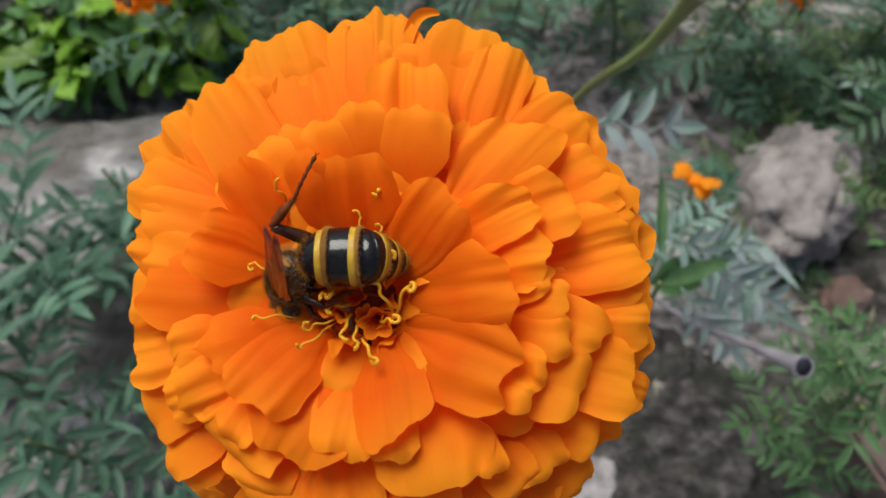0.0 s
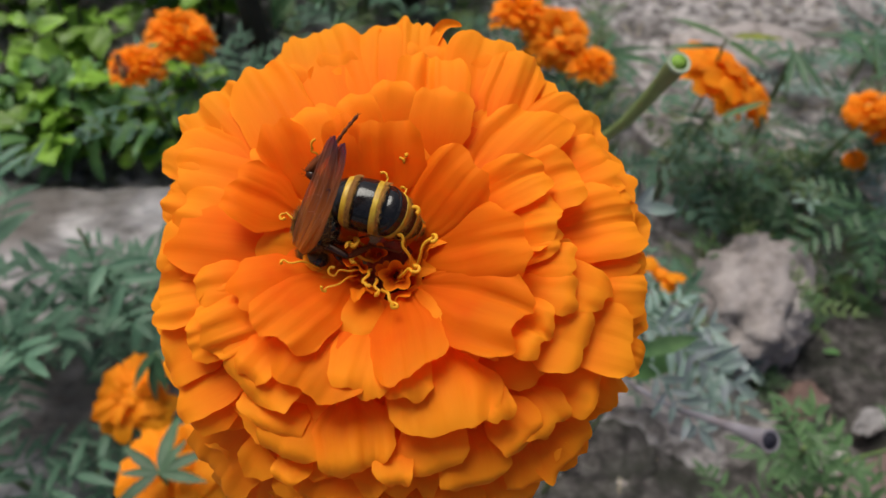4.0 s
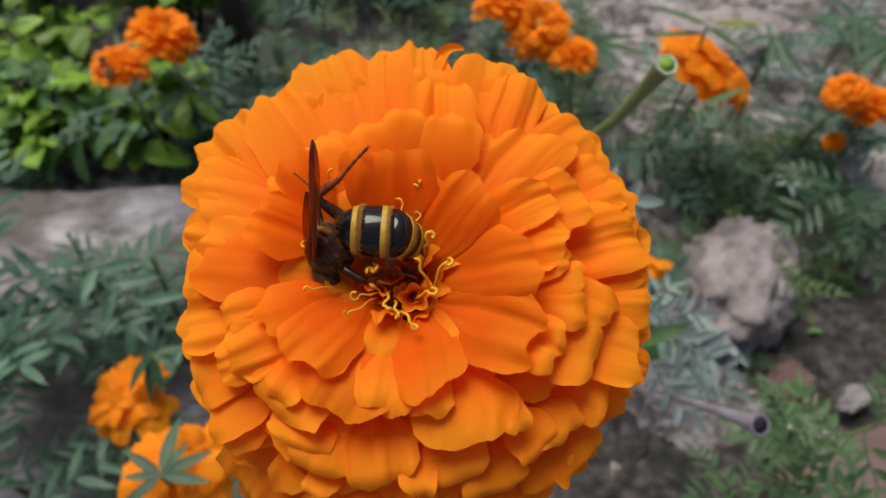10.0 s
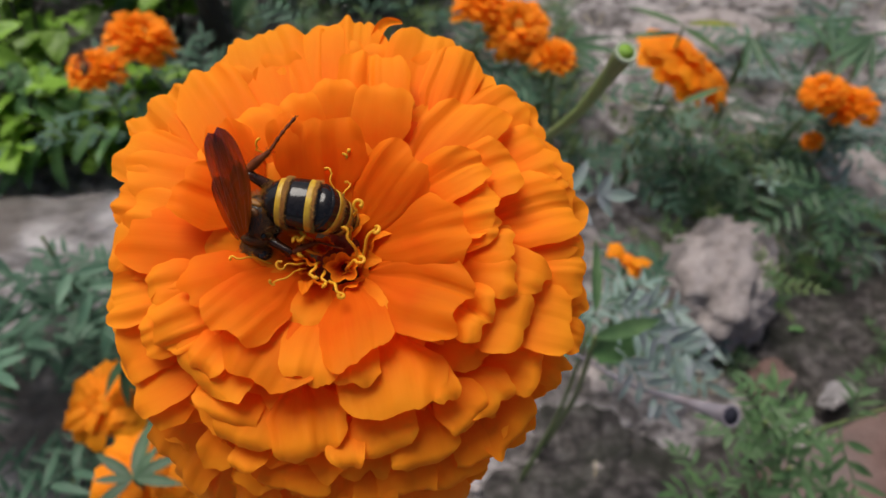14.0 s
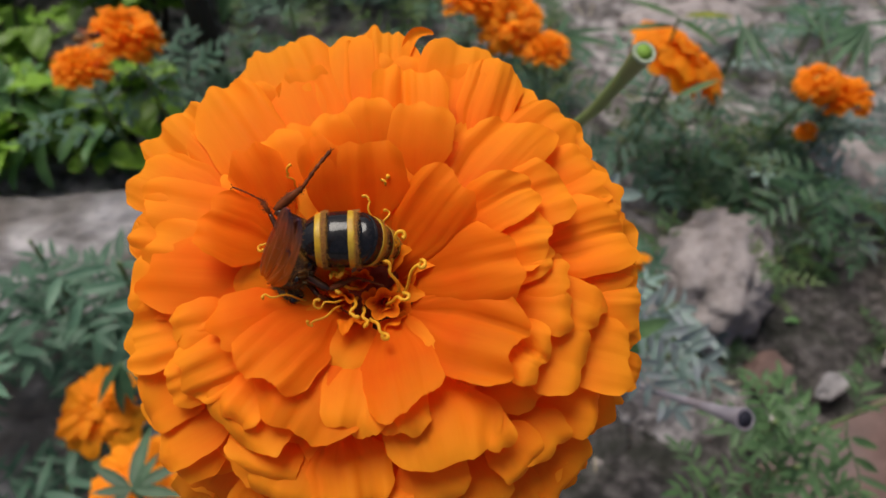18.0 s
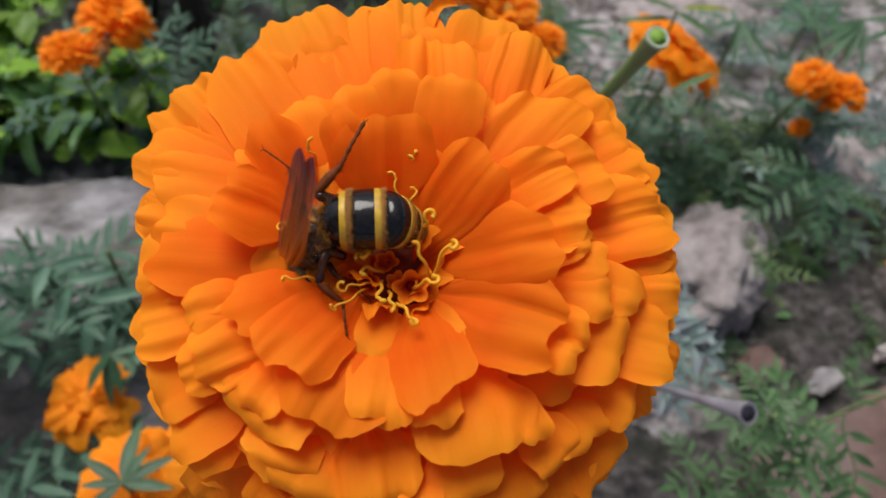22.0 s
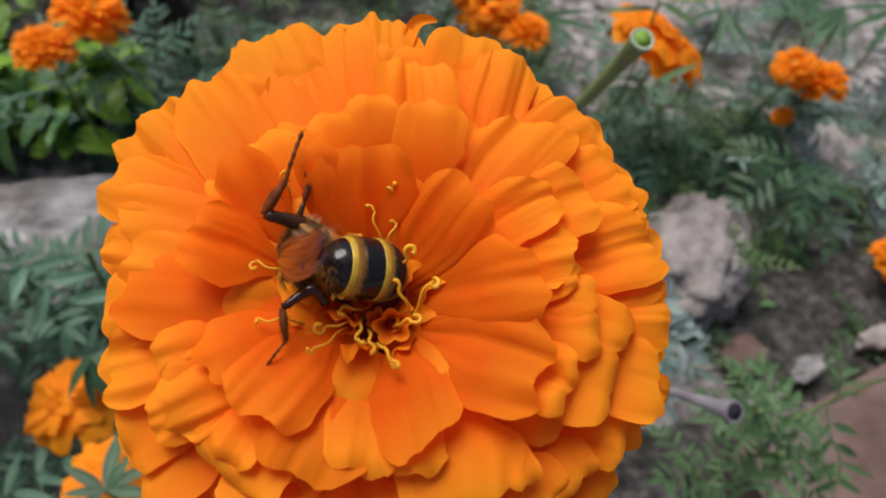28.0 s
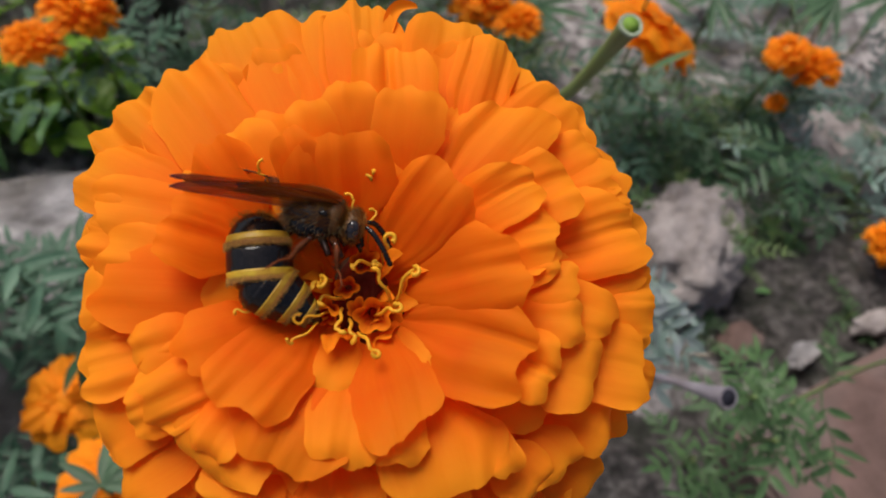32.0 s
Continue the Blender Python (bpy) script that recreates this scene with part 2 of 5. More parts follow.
def wing_material():
    # the last stop's violet paints the sky's sheen into the tip colour
    m = surface("wing_amber", [(0.0, (0.55, 0.16, 0.012)), (0.5, (0.33, 0.085, 0.01)), (0.76, (0.18, 0.048, 0.012)), (0.91, (0.06, 0.024, 0.02)), (1.0, (0.03, 0.02, 0.065))], 1.0, 0.33, None, coords="UV")
    nt = m.node_tree
    tc = nt.nodes.new("ShaderNodeTexCoord")
    sx = nt.nodes.new("ShaderNodeSeparateXYZ")
    nt.links.new(tc.outputs["UV"], sx.inputs[0])
    r = next(n for n in nt.nodes if n.bl_idname == "ShaderNodeValToRGB")
    nt.links.new(sx.outputs["X"], r.inputs["Fac"])
    p = nt.nodes["Principled BSDF"]
    p.inputs["Specular IOR Level"].default_value = 0.55
    p.inputs["Specular Tint"].default_value = (0.85, 0.8, 1.0, 1)
    clear = nt.nodes.new("ShaderNodeBsdfTransparent")
    clear.inputs["Color"].default_value = (0.85, 0.5, 0.25, 1)
    mix = nt.nodes.new("ShaderNodeMixShader")
    nt.links.new(ramp(nt, sx.outputs["X"], [(0.0, (0.5, 0.5, 0.5)), (0.6, (0.46, 0.46, 0.46)), (0.9, (0.16, 0.16, 0.16))]), mix.inputs["Fac"])
    nt.links.new(p.outputs["BSDF"], mix.inputs[1])
    nt.links.new(clear.outputs["BSDF"], mix.inputs[2])
    nt.links.new(mix.outputs["Shader"], nt.nodes["Material Output"].inputs["Surface"])
    return m


WING = wing_material()
VEIN = surface("vein_brown", [(0.3, (0.2, 0.09, 0.07)), (0.7, (0.36, 0.18, 0.15))], 900, 0.3)


# ---- building blocks ----
def mesh_of(name, verts, faces, material, uvs=None, smooth=True):
    me = bpy.data.meshes.new(name)
    me.from_pydata([tuple(v) for v in verts], [], faces)
    if uvs:
        layer = me.uv_layers.new(name="uv")
        for loop in me.loops:
            layer.data[loop.index].uv = uvs[loop.vertex_index]
    me.polygons.foreach_set("use_smooth", [smooth] * len(me.polygons))
    me.materials.append(material)
    me.update()
    return me


def part(name, me, parent, m=None, label=""):
    ob = new(name, me)
    ob.parent = parent
    if m is not None:
        ob.matrix_basis = m
    return tagged(ob, label)


def sheet(nu, nv, at):
    """Grid of (nu+1) x (nv+1) points at(u, v), with its faces and uvs."""
    verts, uvs, faces = [], [], []
    for i in range(nu + 1):
        for j in range(nv + 1):
            u, v = i / nu, j / nv
            verts.append(at(u, v))
            uvs.append((u, v))
    for i in range(nu):
        for j in range(nv):
            a = i * (nv + 1) + j
            faces.append((a, a + 1, a + nv + 2, a + nv + 1))
    return verts, faces, uvs


def tube(points, radii, n=8, cap=True, start=0):
    """A round tube along points; start shifts the face numbers."""
    verts, faces = [], []
    pts = [Vector(p) for p in points]
    side = Vector((0.31, 0.74, 0.6)).normalized()
    for i, p in enumerate(pts):
        d = (pts[min(i + 1, len(pts) - 1)] - pts[max(i - 1, 0)]).normalized()
        side = (side - d * side.dot(d)).normalized()
        up = d.cross(side)
        for k in range(n):
            a = 2 * math.pi * k / n
            verts.append(p + (side * math.cos(a) + up * math.sin(a)) * radii[i])
    for i in range(len(pts) - 1):
        for k in range(n):
            a, b = i * n + k, i * n + (k + 1) % n
            faces.append((start + a, start + b, start + b + n, start + a + n))
    if cap:
        faces.append(tuple(start + k for k in reversed(range(n))))
        faces.append(tuple(start + (len(pts) - 1) * n + k for k in range(n)))
    return verts, faces


def joined(pieces):
    verts, faces = [], []
    for v, f in pieces:
        k = len(verts)
        verts += v
        faces += [tuple(i + k for i in face) for face in f]
    return verts, faces


def ball(cx, cy, cz, rx, ry, rz, nu=10, nv=14, shape=None):
    verts, faces = [], []
    for i in range(nu + 1):
        th = math.pi * i / nu
        for j in range(nv):
            ph = 2 * math.pi * j / nv
            d = Vector((math.cos(th), math.sin(th) * math.cos(ph), math.sin(th) * math.sin(ph)))
            k = shape(d) if shape else 1
            verts.append(Vector((cx + rx * d.x * k, cy + ry * d.y * k, cz + rz * d.z * k)))
    for i in range(nu):
        for j in range(nv):
            a, b = i * nv + j, i * nv + (j + 1) % nv
            faces.append((a, a + nv, b + nv, b))
    return verts, faces


def bezier(points, n):
    """Smooth run of n+1 points through the given ones."""
    p = [Vector(q) for q in points]
    p = [p[0] * 2 - p[1]] + p + [p[-1] * 2 - p[-2]]
    out = []
    spans = len(p) - 3
    for i in range(n + 1):
        x = min(i / n * spans, spans - 1e-6)
        k, t = int(x), x - int(x)
        a, b, c, d = p[k:k + 4]
        out.append(0.5 * (2 * b + (c - a) * t + (2 * a - 5 * b + 4 * c - d) * t * t + (3 * b - a - 3 * c + d) * t ** 3))
    return out


MM = 0.001
rnd = random.Random(7)

# ---- ground ----
def height(x, y):
    d = math.hypot(x - 0.1, y - 0.6)
    k = 1.0 / (1.0 + (d / 2.5) ** 2)
    return k * (0.03 * (noise.noise((x * 3.1, y * 3.1, 0)) - 0.25) + 0.012 * noise.noise((x * 14, y * 14, 4)) + 0.006 * noise.noise((x * 40, y * 40, 9)))


def ground():
    def spread(s):
        s = 2 * s - 1
        return 1.6 * s + 300 * s ** 15
    n = 190
    v, f, uv = sheet(n, n, lambda a, b: (spread(a), 0.6 + spread(b), height(spread(a), 0.6 + spread(b))))
    ob = new("ground", mesh_of("ground", v, f, SOIL))
    tagged(ob, "pale grey garden soil with pebbles and dry litter", "ground", kind="structure")


ground()


def rock(name, label, x, y, z, rx, ry, rz, material, seed, rough=0.22, turn=0.0, nu=26, nv=36, flat=1.0, category="rock", group=""):
    off = Vector((seed * 3.7, seed * 1.3, seed * 2.1))

    def shape(d):
        return 1 + rough * noise.noise(d * 1.6 + off) + 0.45 * rough * noise.noise(d * 4.5 + off) + 0.22 * rough * noise.noise(d * 13 + off) + 0.1 * rough * noise.noise(d * 34 + off)
    v, f = ball(0, 0, 0, rx, ry, rz, nu, nv, shape)
    v = [Vector((p.x, p.y, rz * flat * math.tanh(p.z / (rz * flat)))) for p in v]
    ob = new(name, mesh_of(name, v, f, material))
    ob.matrix_basis = pose(x, y, z, 0, 0, turn)
    return tagged(ob, label, category, group)


rock("boulder", "large flat grey boulder lying on the soil", -0.56, 0.395, -0.01, 0.48, 0.215, 0.115, STONE, 2, 0.2, 7, 60, 90, 0.75)
rock("boulder", "pale pinkish rough pitted rock among the leaves", 0.362, 0.455, 0.02, 0.066, 0.1, 0.085, PALE_ROCK, 5, 0.26, -24, 56, 80)
rock("boulder", "flat grey stone on the dark soil", 0.47, 0.312, 0.005, 0.024, 0.013, 0.007, STONE, 15, 0.35, 30)
rock("boulder", "pale stone splinter on the dark soil", 0.572, 0.345, 0.01, 0.032, 0.014, 0.014, PALE_ROCK, 16, 0.35, 10)
rock("boulder", "small brown stone on the dark soil", 0.4, 0.33, 0.006, 0.03, 0.022, 0.016, TERRACOTTA, 17, 0.3, 40)
rock("boulder", "weathered pale rock beside leaf litter", 0.62, 0.62, 0.0, 0.1, 0.08, 0.045, PALE_ROCK, 8, 0.35)
rock("boulder", "pale rock at the back of the bed", 0.47, 0.97, 0.0, 0.13, 0.06, 0.03, PALE_ROCK, 9, 0.3, 12)
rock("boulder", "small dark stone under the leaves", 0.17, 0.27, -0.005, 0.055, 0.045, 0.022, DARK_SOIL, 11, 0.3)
rock("boulder", "pale stone in front of the dark soil", 0.25, 0.36, -0.01, 0.075, 0.07, 0.035, PALE_ROCK, 12, 0.35, 30)


def mound(cx, cy, rx, ry, label):
    def at(u, v):
        a, r = 2 * math.pi * v, u
        k = 1 + 0.18 * math.sin(3 * a) + 0.12 * math.sin(7 * a + 1)
        x, y = cx + rx * r * math.cos(a) * k, cy + ry * r * math.sin(a) * k
        return (x, y, height(x, y) + 0.016 * (1 - r ** 3) + 0.01 * noise.noise((x * 30, y * 30, 2)) * (1 - r) + 0.005 * noise.noise((x * 90, y * 90, 5)) * (1 - r) - 0.006 * r)
    v, f, uv = sheet(30, 90, at)
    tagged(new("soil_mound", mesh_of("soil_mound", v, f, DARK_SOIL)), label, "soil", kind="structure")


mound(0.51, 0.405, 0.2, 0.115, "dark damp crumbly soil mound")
# this mound's dark colour stands in for the shade below the leaves
mound(0.27, 0.16, 0.2, 0.14, "crumbly soil under the marigolds, coloured dark in place of shade")


def brick():
    bm = bmesh.new()
    bmesh.ops.create_cube(bm, size=1)
    bmesh.ops.scale(bm, vec=(0.42, 0.19, 0.07), verts=bm.verts)
    bmesh.ops.bevel(bm, geom=bm.edges[:], offset=0.006, segments=2, affect="EDGES")
    bmesh.ops.subdivide_edges(bm, edges=bm.edges[:], cuts=3, use_grid_fill=True)
    for v in bm.verts:
        v.co += v.co.normalized() * 0.003 * noise.noise(v.co * 40)
    me = bpy.data.meshes.new("brick")
    bm.to_mesh(me)
    bm.free()
    me.materials.append(TERRACOTTA)
    ob = new("brick", me)
    ob.matrix_basis = pose(0.552, 0.2, 0.03, 0, 0, 23)
    tagged(ob, "worn reddish brown brick lying in the bed", "brick")


brick()


def pebbles():
    """Loose pebbles and crumbs all over the bed."""
    r = random.Random(3)
    pieces = []
    for _ in range(900):
        x, y = r.uniform(-0.9, 1.0), r.uniform(0.1, 1.6)
        s = 0.003 + 0.008 * r.random() ** 3
        off = Vector((r.random() * 9, r.random() * 9, 0))
        pieces.append(ball(x, y, height(x, y) + s * 0.3, s, s * r.uniform(0.6, 1), s * 0.6, 4, 6, lambda d: 1 + 0.4 * noise.noise(d * 2 + off)))
    tagged(new("pebbles", mesh_of("pebbles", *joined(pieces), PALE_ROCK)), "small pale pebbles scattered on the soil", "pebbles", kind="stuff")


pebbles()


def litter():
    r = random.Random(5)
    pieces = []
    for _ in range(620):
        x, y = r.uniform(-0.7, 1.0), r.uniform(0.15, 1.5)
        a, ln = r.uniform(0, 6.28), r.uniform(0.01, 0.05)
        dx, dy = ln * math.cos(a), ln * math.sin(a)
        pts = [(x + dx * k, y + dy * k, height(x + dx * k, y + dy * k) + 0.004 + 0.004 * math.sin(3 * k + a)) for k in (-0.5, -0.15, 0.2, 0.5)]
        pieces.append(tube(pts, [0.0005, 0.0013, 0.0013, 0.0004], 5))
    tagged(new("dry_litter", mesh_of("dry_litter", *joined(pieces), LITTER)), "dry straw and twig bits on the soil", "litter", kind="stuff")


litter()


# ---- leaves ----
def leaflet(length, width, fold=0.2, droop=0.2, n=6):
    """A pointed blade along +x, folded on its midrib."""
    def at(u, v):
        s = 2 * v - 1
        w = width * 0.5 * (math.sin(math.pi * min(1, u * 1.02) ** 0.8) ** 0.8) * (1 + 0.08 * math.sin(u * 40))
        return Vector((u * length, s * w, abs(s) * w * fold - droop * length * u * u))
    v, f, _ = sheet(n, 4, at)
    return v, f


def turned(piece, m):
    return [m @ Vector(p) for p in piece[0]], piece[1]


def pinnate(length, pairs, blade, width, droop, seed):
    """A feathered marigold leaf along +x: rachis and paired toothed blades."""
    r = random.Random(seed)
    pts = [Vector((length * k / 8, 0.004 * math.sin(k + seed), -droop * length * (k / 8) ** 2)) for k in range(9)]
    out = [tube(pts, [0.0012 - 0.0001 * k for k in range(9)], 5)]
    for i in range(pairs):
        u = 0.15 + 0.8 * i / (pairs - 1)
        x, z = u * length, -droop * length * u * u
        s = blade * (0.6 + 0.5 * math.sin(math.pi * min(1, u * 0.9 + 0.1)))
        for side in (-1, 1):
            out.append(turned(leaflet(s * r.uniform(0.85, 1.1), width * r.uniform(0.8, 1.1), 0.25, r.uniform(0.05, 0.3)),
                              pose(x + r.uniform(-0.003, 0.003), 0, z, side * r.uniform(5, 30), r.uniform(-25, 10), side * r.uniform(45, 66))))
    out.append(turned(leaflet(blade, width, 0.25, 0.1), pose(length * 0.98, 0, -droop * length * 0.96, 0, 12, r.uniform(-8, 8))))
    return joined(out)


FERN = [mesh_of("leaf", *pinnate(0.09 + 0.01 * k, 6, 0.034, 0.0075, 0.1 + 0.08 * k, k), LEAF) for k in range(4)]
FERN_FRESH = [mesh_of("leaf_fresh", *pinnate(0.07 + 0.01 * k, 5, 0.032, 0.0075, 0.15 + 0.1 * k, 20 + k), LEAF_FRESH) for k in range(3)]
FERN_PALE = [mesh_of("leaf_pale", *pinnate(0.09 + 0.01 * k, 7, 0.03, 0.006, 0.1 + 0.1 * k, 10 + k), LEAF_PALE) for k in range(3)]

LEAF_OLIVE = surface("marigold_leaf_olive", [(0.3, (0.055, 0.1, 0.03)), (0.7, (0.13, 0.19, 0.06))], 40, 0.5, 250, 0.0004, translucent=0.25, vary=0.35, spec=0.35)
FERN_OLIVE = [mesh_of("leaf_olive", *pinnate(0.07 + 0.01 * k, 5, 0.026, 0.006, 0.1 + 0.1 * k, 60 + k), LEAF_OLIVE) for k in range(3)]


def broad(length, width, seed, material):
    def at(u, v):
        s = 2 * v - 1
        w = width * 0.5 * math.sin(math.pi * u ** 0.75) ** 0.75
        return Vector((u * length, s * w, 0.22 * abs(s) * w - 0.25 * length * u * u + 0.002 * math.sin(9 * u + 4 * s + seed)))
    v, f, uv = sheet(9, 6, at)
    return mesh_of("broad_leaf", v, f, material)


LEAF_DUSTY = surface("leaf_blue_dusty", [(0.3, (0.2, 0.28, 0.25)), (0.7, (0.32, 0.4, 0.37))], 60, 0.65, 300, 0.0003, translucent=0.2, vary=0.15, spec=0.3, second=(40, (0.3, 0.28, 0.36), 0.5))
DUSTED = [mesh_of("leaf_dusty", *pinnate(0.042, 3, 0.024, 0.0075, 0.06, 31), LEAF_DUSTY), mesh_of("leaf_dusty", *pinnate(0.075, 5, 0.03, 0.0085, 0.12, 32), LEAF_DUSTY)]
LANCE = mesh_of("leaf_lance", *leaflet(0.064, 0.0095, 0.3, 0.06, 10), LEAF_FRESH)
OLIVE = mesh_of("leaf_olive", *leaflet(0.06, 0.0105, 0.25, 0.1, 10), surface("leaf_olive", [(0.3, (0.12, 0.15, 0.02)), (0.7, (0.24, 0.27, 0.04))], 50, 0.5, 250, 0.0004, translucent=0.25, vary=0.2))
LIME = [broad(0.05, 0.035, 1, LEAF_LIME), broad(0.065, 0.04, 2, LEAF_LIME), broad(0.04, 0.026, 3, LEAF_LIME)]
DEEP = [broad(0.06, 0.03, 4, LEAF_DEEP), broad(0.08, 0.035, 5, LEAF_DEEP)]


def plant(x, y, tall, leaves, seed, kinds, label, lean=(0.0, 0.0), size=1.0, low=0.15, group="marigold plants of the bed", name="marigold_plant"):
    """A leafy stem with feathered leaves all round it."""
    r = random.Random(seed)
    z0 = height(x, y) - 0.005
    base = new(name)
    base.matrix_basis = pose(x, y, z0)
    tagged(base, label, "plant", group)
    pts = bezier([(0, 0, 0), (lean[0] * 0.3, lean[1] * 0.3, tall * 0.4), (lean[0], lean[1], tall)], 10)
    part("stem", mesh_of("stem", *tube(pts, [0.004 - 0.00025 * k for k in range(11)], 7), STEM), base)
    for i in range(leaves):
        u = low + (1 - low) * (i + 0.5) / leaves
        p = pts[min(10, int(u * 10))]
        s = size * r.uniform(0.7, 1.15)
        part("leaf", r.choice(kinds), base, pose(p.x, p.y, p.z, r.uniform(-20, 20), r.uniform(-50, 15), i * 137.5 + r.uniform(-25, 25)) @ Matrix.Scale(s, 4))
    return base


def shrub(x, y, tall, wide, leaves, seed, kinds, label):
    r = random.Random(seed)
    base = new("shrub")
    base.matrix_basis = pose(x, y, height(x, y) - 0.005)
    tagged(base, label, "shrub", "leafy shrubs behind the boulder")
    twigs = []
    tips = []
    for i in range(7):
        a = i * 2.4 + r.random()
        tip = Vector((wide * math.cos(a) * r.uniform(0.4, 1), wide * math.sin(a) * r.uniform(0.4, 1), tall * r.uniform(0.6, 1)))
        twigs.append(tube(bezier([(0, 0, 0), tip * 0.5 + Vector((0, 0, 0.02)), tip], 6), [0.004 - 0.0004 * k for k in range(7)], 5))
        tips.append(tip)
    for t in twigs:
        part("branch", mesh_of("branch", *t, BARK), base)
    for i in range(leaves):
        tip = tips[i % 7]
        p = tip * r.uniform(0.35, 1.0) + Vector((r.uniform(-1, 1), r.uniform(-1, 1), r.uniform(-0.5, 1))) * 0.025
        part("leaf", r.choice(kinds), base, pose(p.x, p.y, max(0.01, p.z), r.uniform(-35, 35), r.uniform(-45, 25), r.uniform(0, 360)) @ Matrix.Scale(r.uniform(0.6, 1.1), 4))
    return base


# ---- the large marigold ----
FLOWER = pose(-0.009, 0.059, 0.6367, 18.74, 0, 0)
# petals of the head: azimuth of the tip in degrees, its distance from the axis, the same two of the foot, width (millimetres), kind, lift over the skin
INNER = [
    (101, 20.8, 112, 9.0, 14.4, 2, 1.6),
    (116, 23.7, 128, 11.6, 6.3, 0, 2.4),
    (49, 18.4, 62, 3.5, 11.8, 1, 1.6),
    (6, 19.7, 12, 2.6, 13.5, 1, 1.2),
    (331, 22.7, 312, 6.1, 14.7, 1, 1.2),
    (281, 20.5, 279, 5.5, 11.6, 2, 1.4),
    (240, 25.8, 240, 6.9, 16.0, 2, 1.0),
    (219, 23.4, 204, 9.2, 12.7, 2, 1.6),
    (197, 26.0, 196, 11.5, 8.9, 0, 0.6),
    (176, 36.9, 179, 11.2, 12.4, 0, 0.4),
    (161, 28.6, 159, 17.1, 10.4, 2, 2.6),
    (136, 29.6, 149, 17.7, 8.5, 2, 2.0),
]
MIDDLE_TOP = [
    (159, 42.3, 151, 20.7, 9.8, 0, 0.3),
    (94, 30.3, 95, 17.8, 8.2, 0, 1.6),
    (83, 39.2, 75, 19.5, 12.5, 1, 0.4),
    (76, 30.1, 72, 17.6, 10.3, 0, 1.4),
    (106, 28.6, 103, 17.3, 7.9, 0, 0.8),
    (47, 37.7, 51, 16.6, 12.5, 1, 0.8),
    (31, 27.3, 40, 13.0, 9.0, 1, 1.2),
    (11, 26.5, 17, 15.7, 9.1, 1, 0.7),
    (27, 33.4, 32, 22.1, 11.5, 1, 0.3),
    (5, 26.3, 1, 16.7, 5.4, 0, 0.2),
    (168, 38.1, 169, 17.0, 8.9, 0, 0.1),
    (128, 30.4, 135, 15.3, 10.1, 0, 0.2),
]
MIDDLE_LOW = [
    (331, 27.8, 332, 18.8, 9.8, 1, 0.6),
    (336, 34.2, 333, 22.7, 11.5, 0, 0.3),
    (348, 29.4, 345, 19.0, 7.4, 0, 0.6),
    (350, 35.1, 358, 21.7, 7.8, 0, 0.2),
    (260, 23.1, 258, 9.4, 10.6, 1, 0.5),
    (277, 23.9, 277, 13.7, 8.1, 0, 0.2),
    (289, 29.5, 296, 16.0, 16.3, 2, 0.8),
    (304, 31.2, 306, 22.0, 6.1, 0, 0.2),
    (223, 30.3, 217, 21.0, 6.8, 0, 0.5),
    (204, 32.9, 204, 18.5, 11.5, 1, 0.8),
    (193, 32.8, 194, 20.4, 8.1, 0, 0.4),
    (205, 36.2, 207, 25.0, 8.2, 1, 0.2),
    (226, 32.1, 224, 20.7, 13.4, 0, 0.2),
    (357, 28.8, 358, 19.4, 7.1, 0, 0.0),
]
OUTER_TOP = [
    (112, 53.5, 113, 20.5, 18.9, 1, 0.0),
    (99, 51.3, 101, 22.5, 10.8, 0, -0.3),
    (90, 52.2, 89, 23.1, 13.6, 1, 0.0),
    (83, 47.6, 80, 29.7, 7.7, 0, -5.0),
    (73, 51.6, 66, 24.2, 13.2, 1, -0.2),
    (63, 48.6, 57, 26.7, 10.3, 1, -0.2),
    (44, 45.9, 46, 27.7, 10.8, 1, -0.2),
    (32, 42.5, 36, 28.1, 8.1, 0, -0.2),
    (25, 42.1, 28, 28.0, 8.1, 0, -0.3),
    (19, 42.1, 21, 29.4, 5.3, 3, -0.5),
    (13, 40.7, 13, 23.9, 13.9, 1, 0.0),
]
OUTER_LOW = [
    (5, 41.7, 4, 28.0, 9.7, 0, -0.5),
    (356, 42.2, 356, 28.8, 11.8, 1, -0.3),
    (341, 41.4, 340, 28.3, 11.6, 0, 0.2),
    (340, 44.6, 339, 33.7, 6.2, 0, -1.5),
    (129, 48.4, 136, 21.3, 13.4, 1, 0.0),
    (140, 52.7, 145, 27.0, 13.9, 1, 0.0),
    (152, 48.8, 152, 27.1, 11.8, 1, -0.2),
    (162, 42.1, 159, 25.7, 8.6, 0, -0.3),
    (166, 41.7, 164, 25.7, 6.0, 0, -0.6),
    (177, 40.8, 178, 23.1, 12.4, 0, -0.3),
    (191, 40.1, 191, 24.1, 11.6, 1, -0.1),
    (205, 41.7, 203, 28.6, 11.0, 0, -0.3),
    (213, 42.1, 216, 27.7, 11.4, 0, -0.2),
]
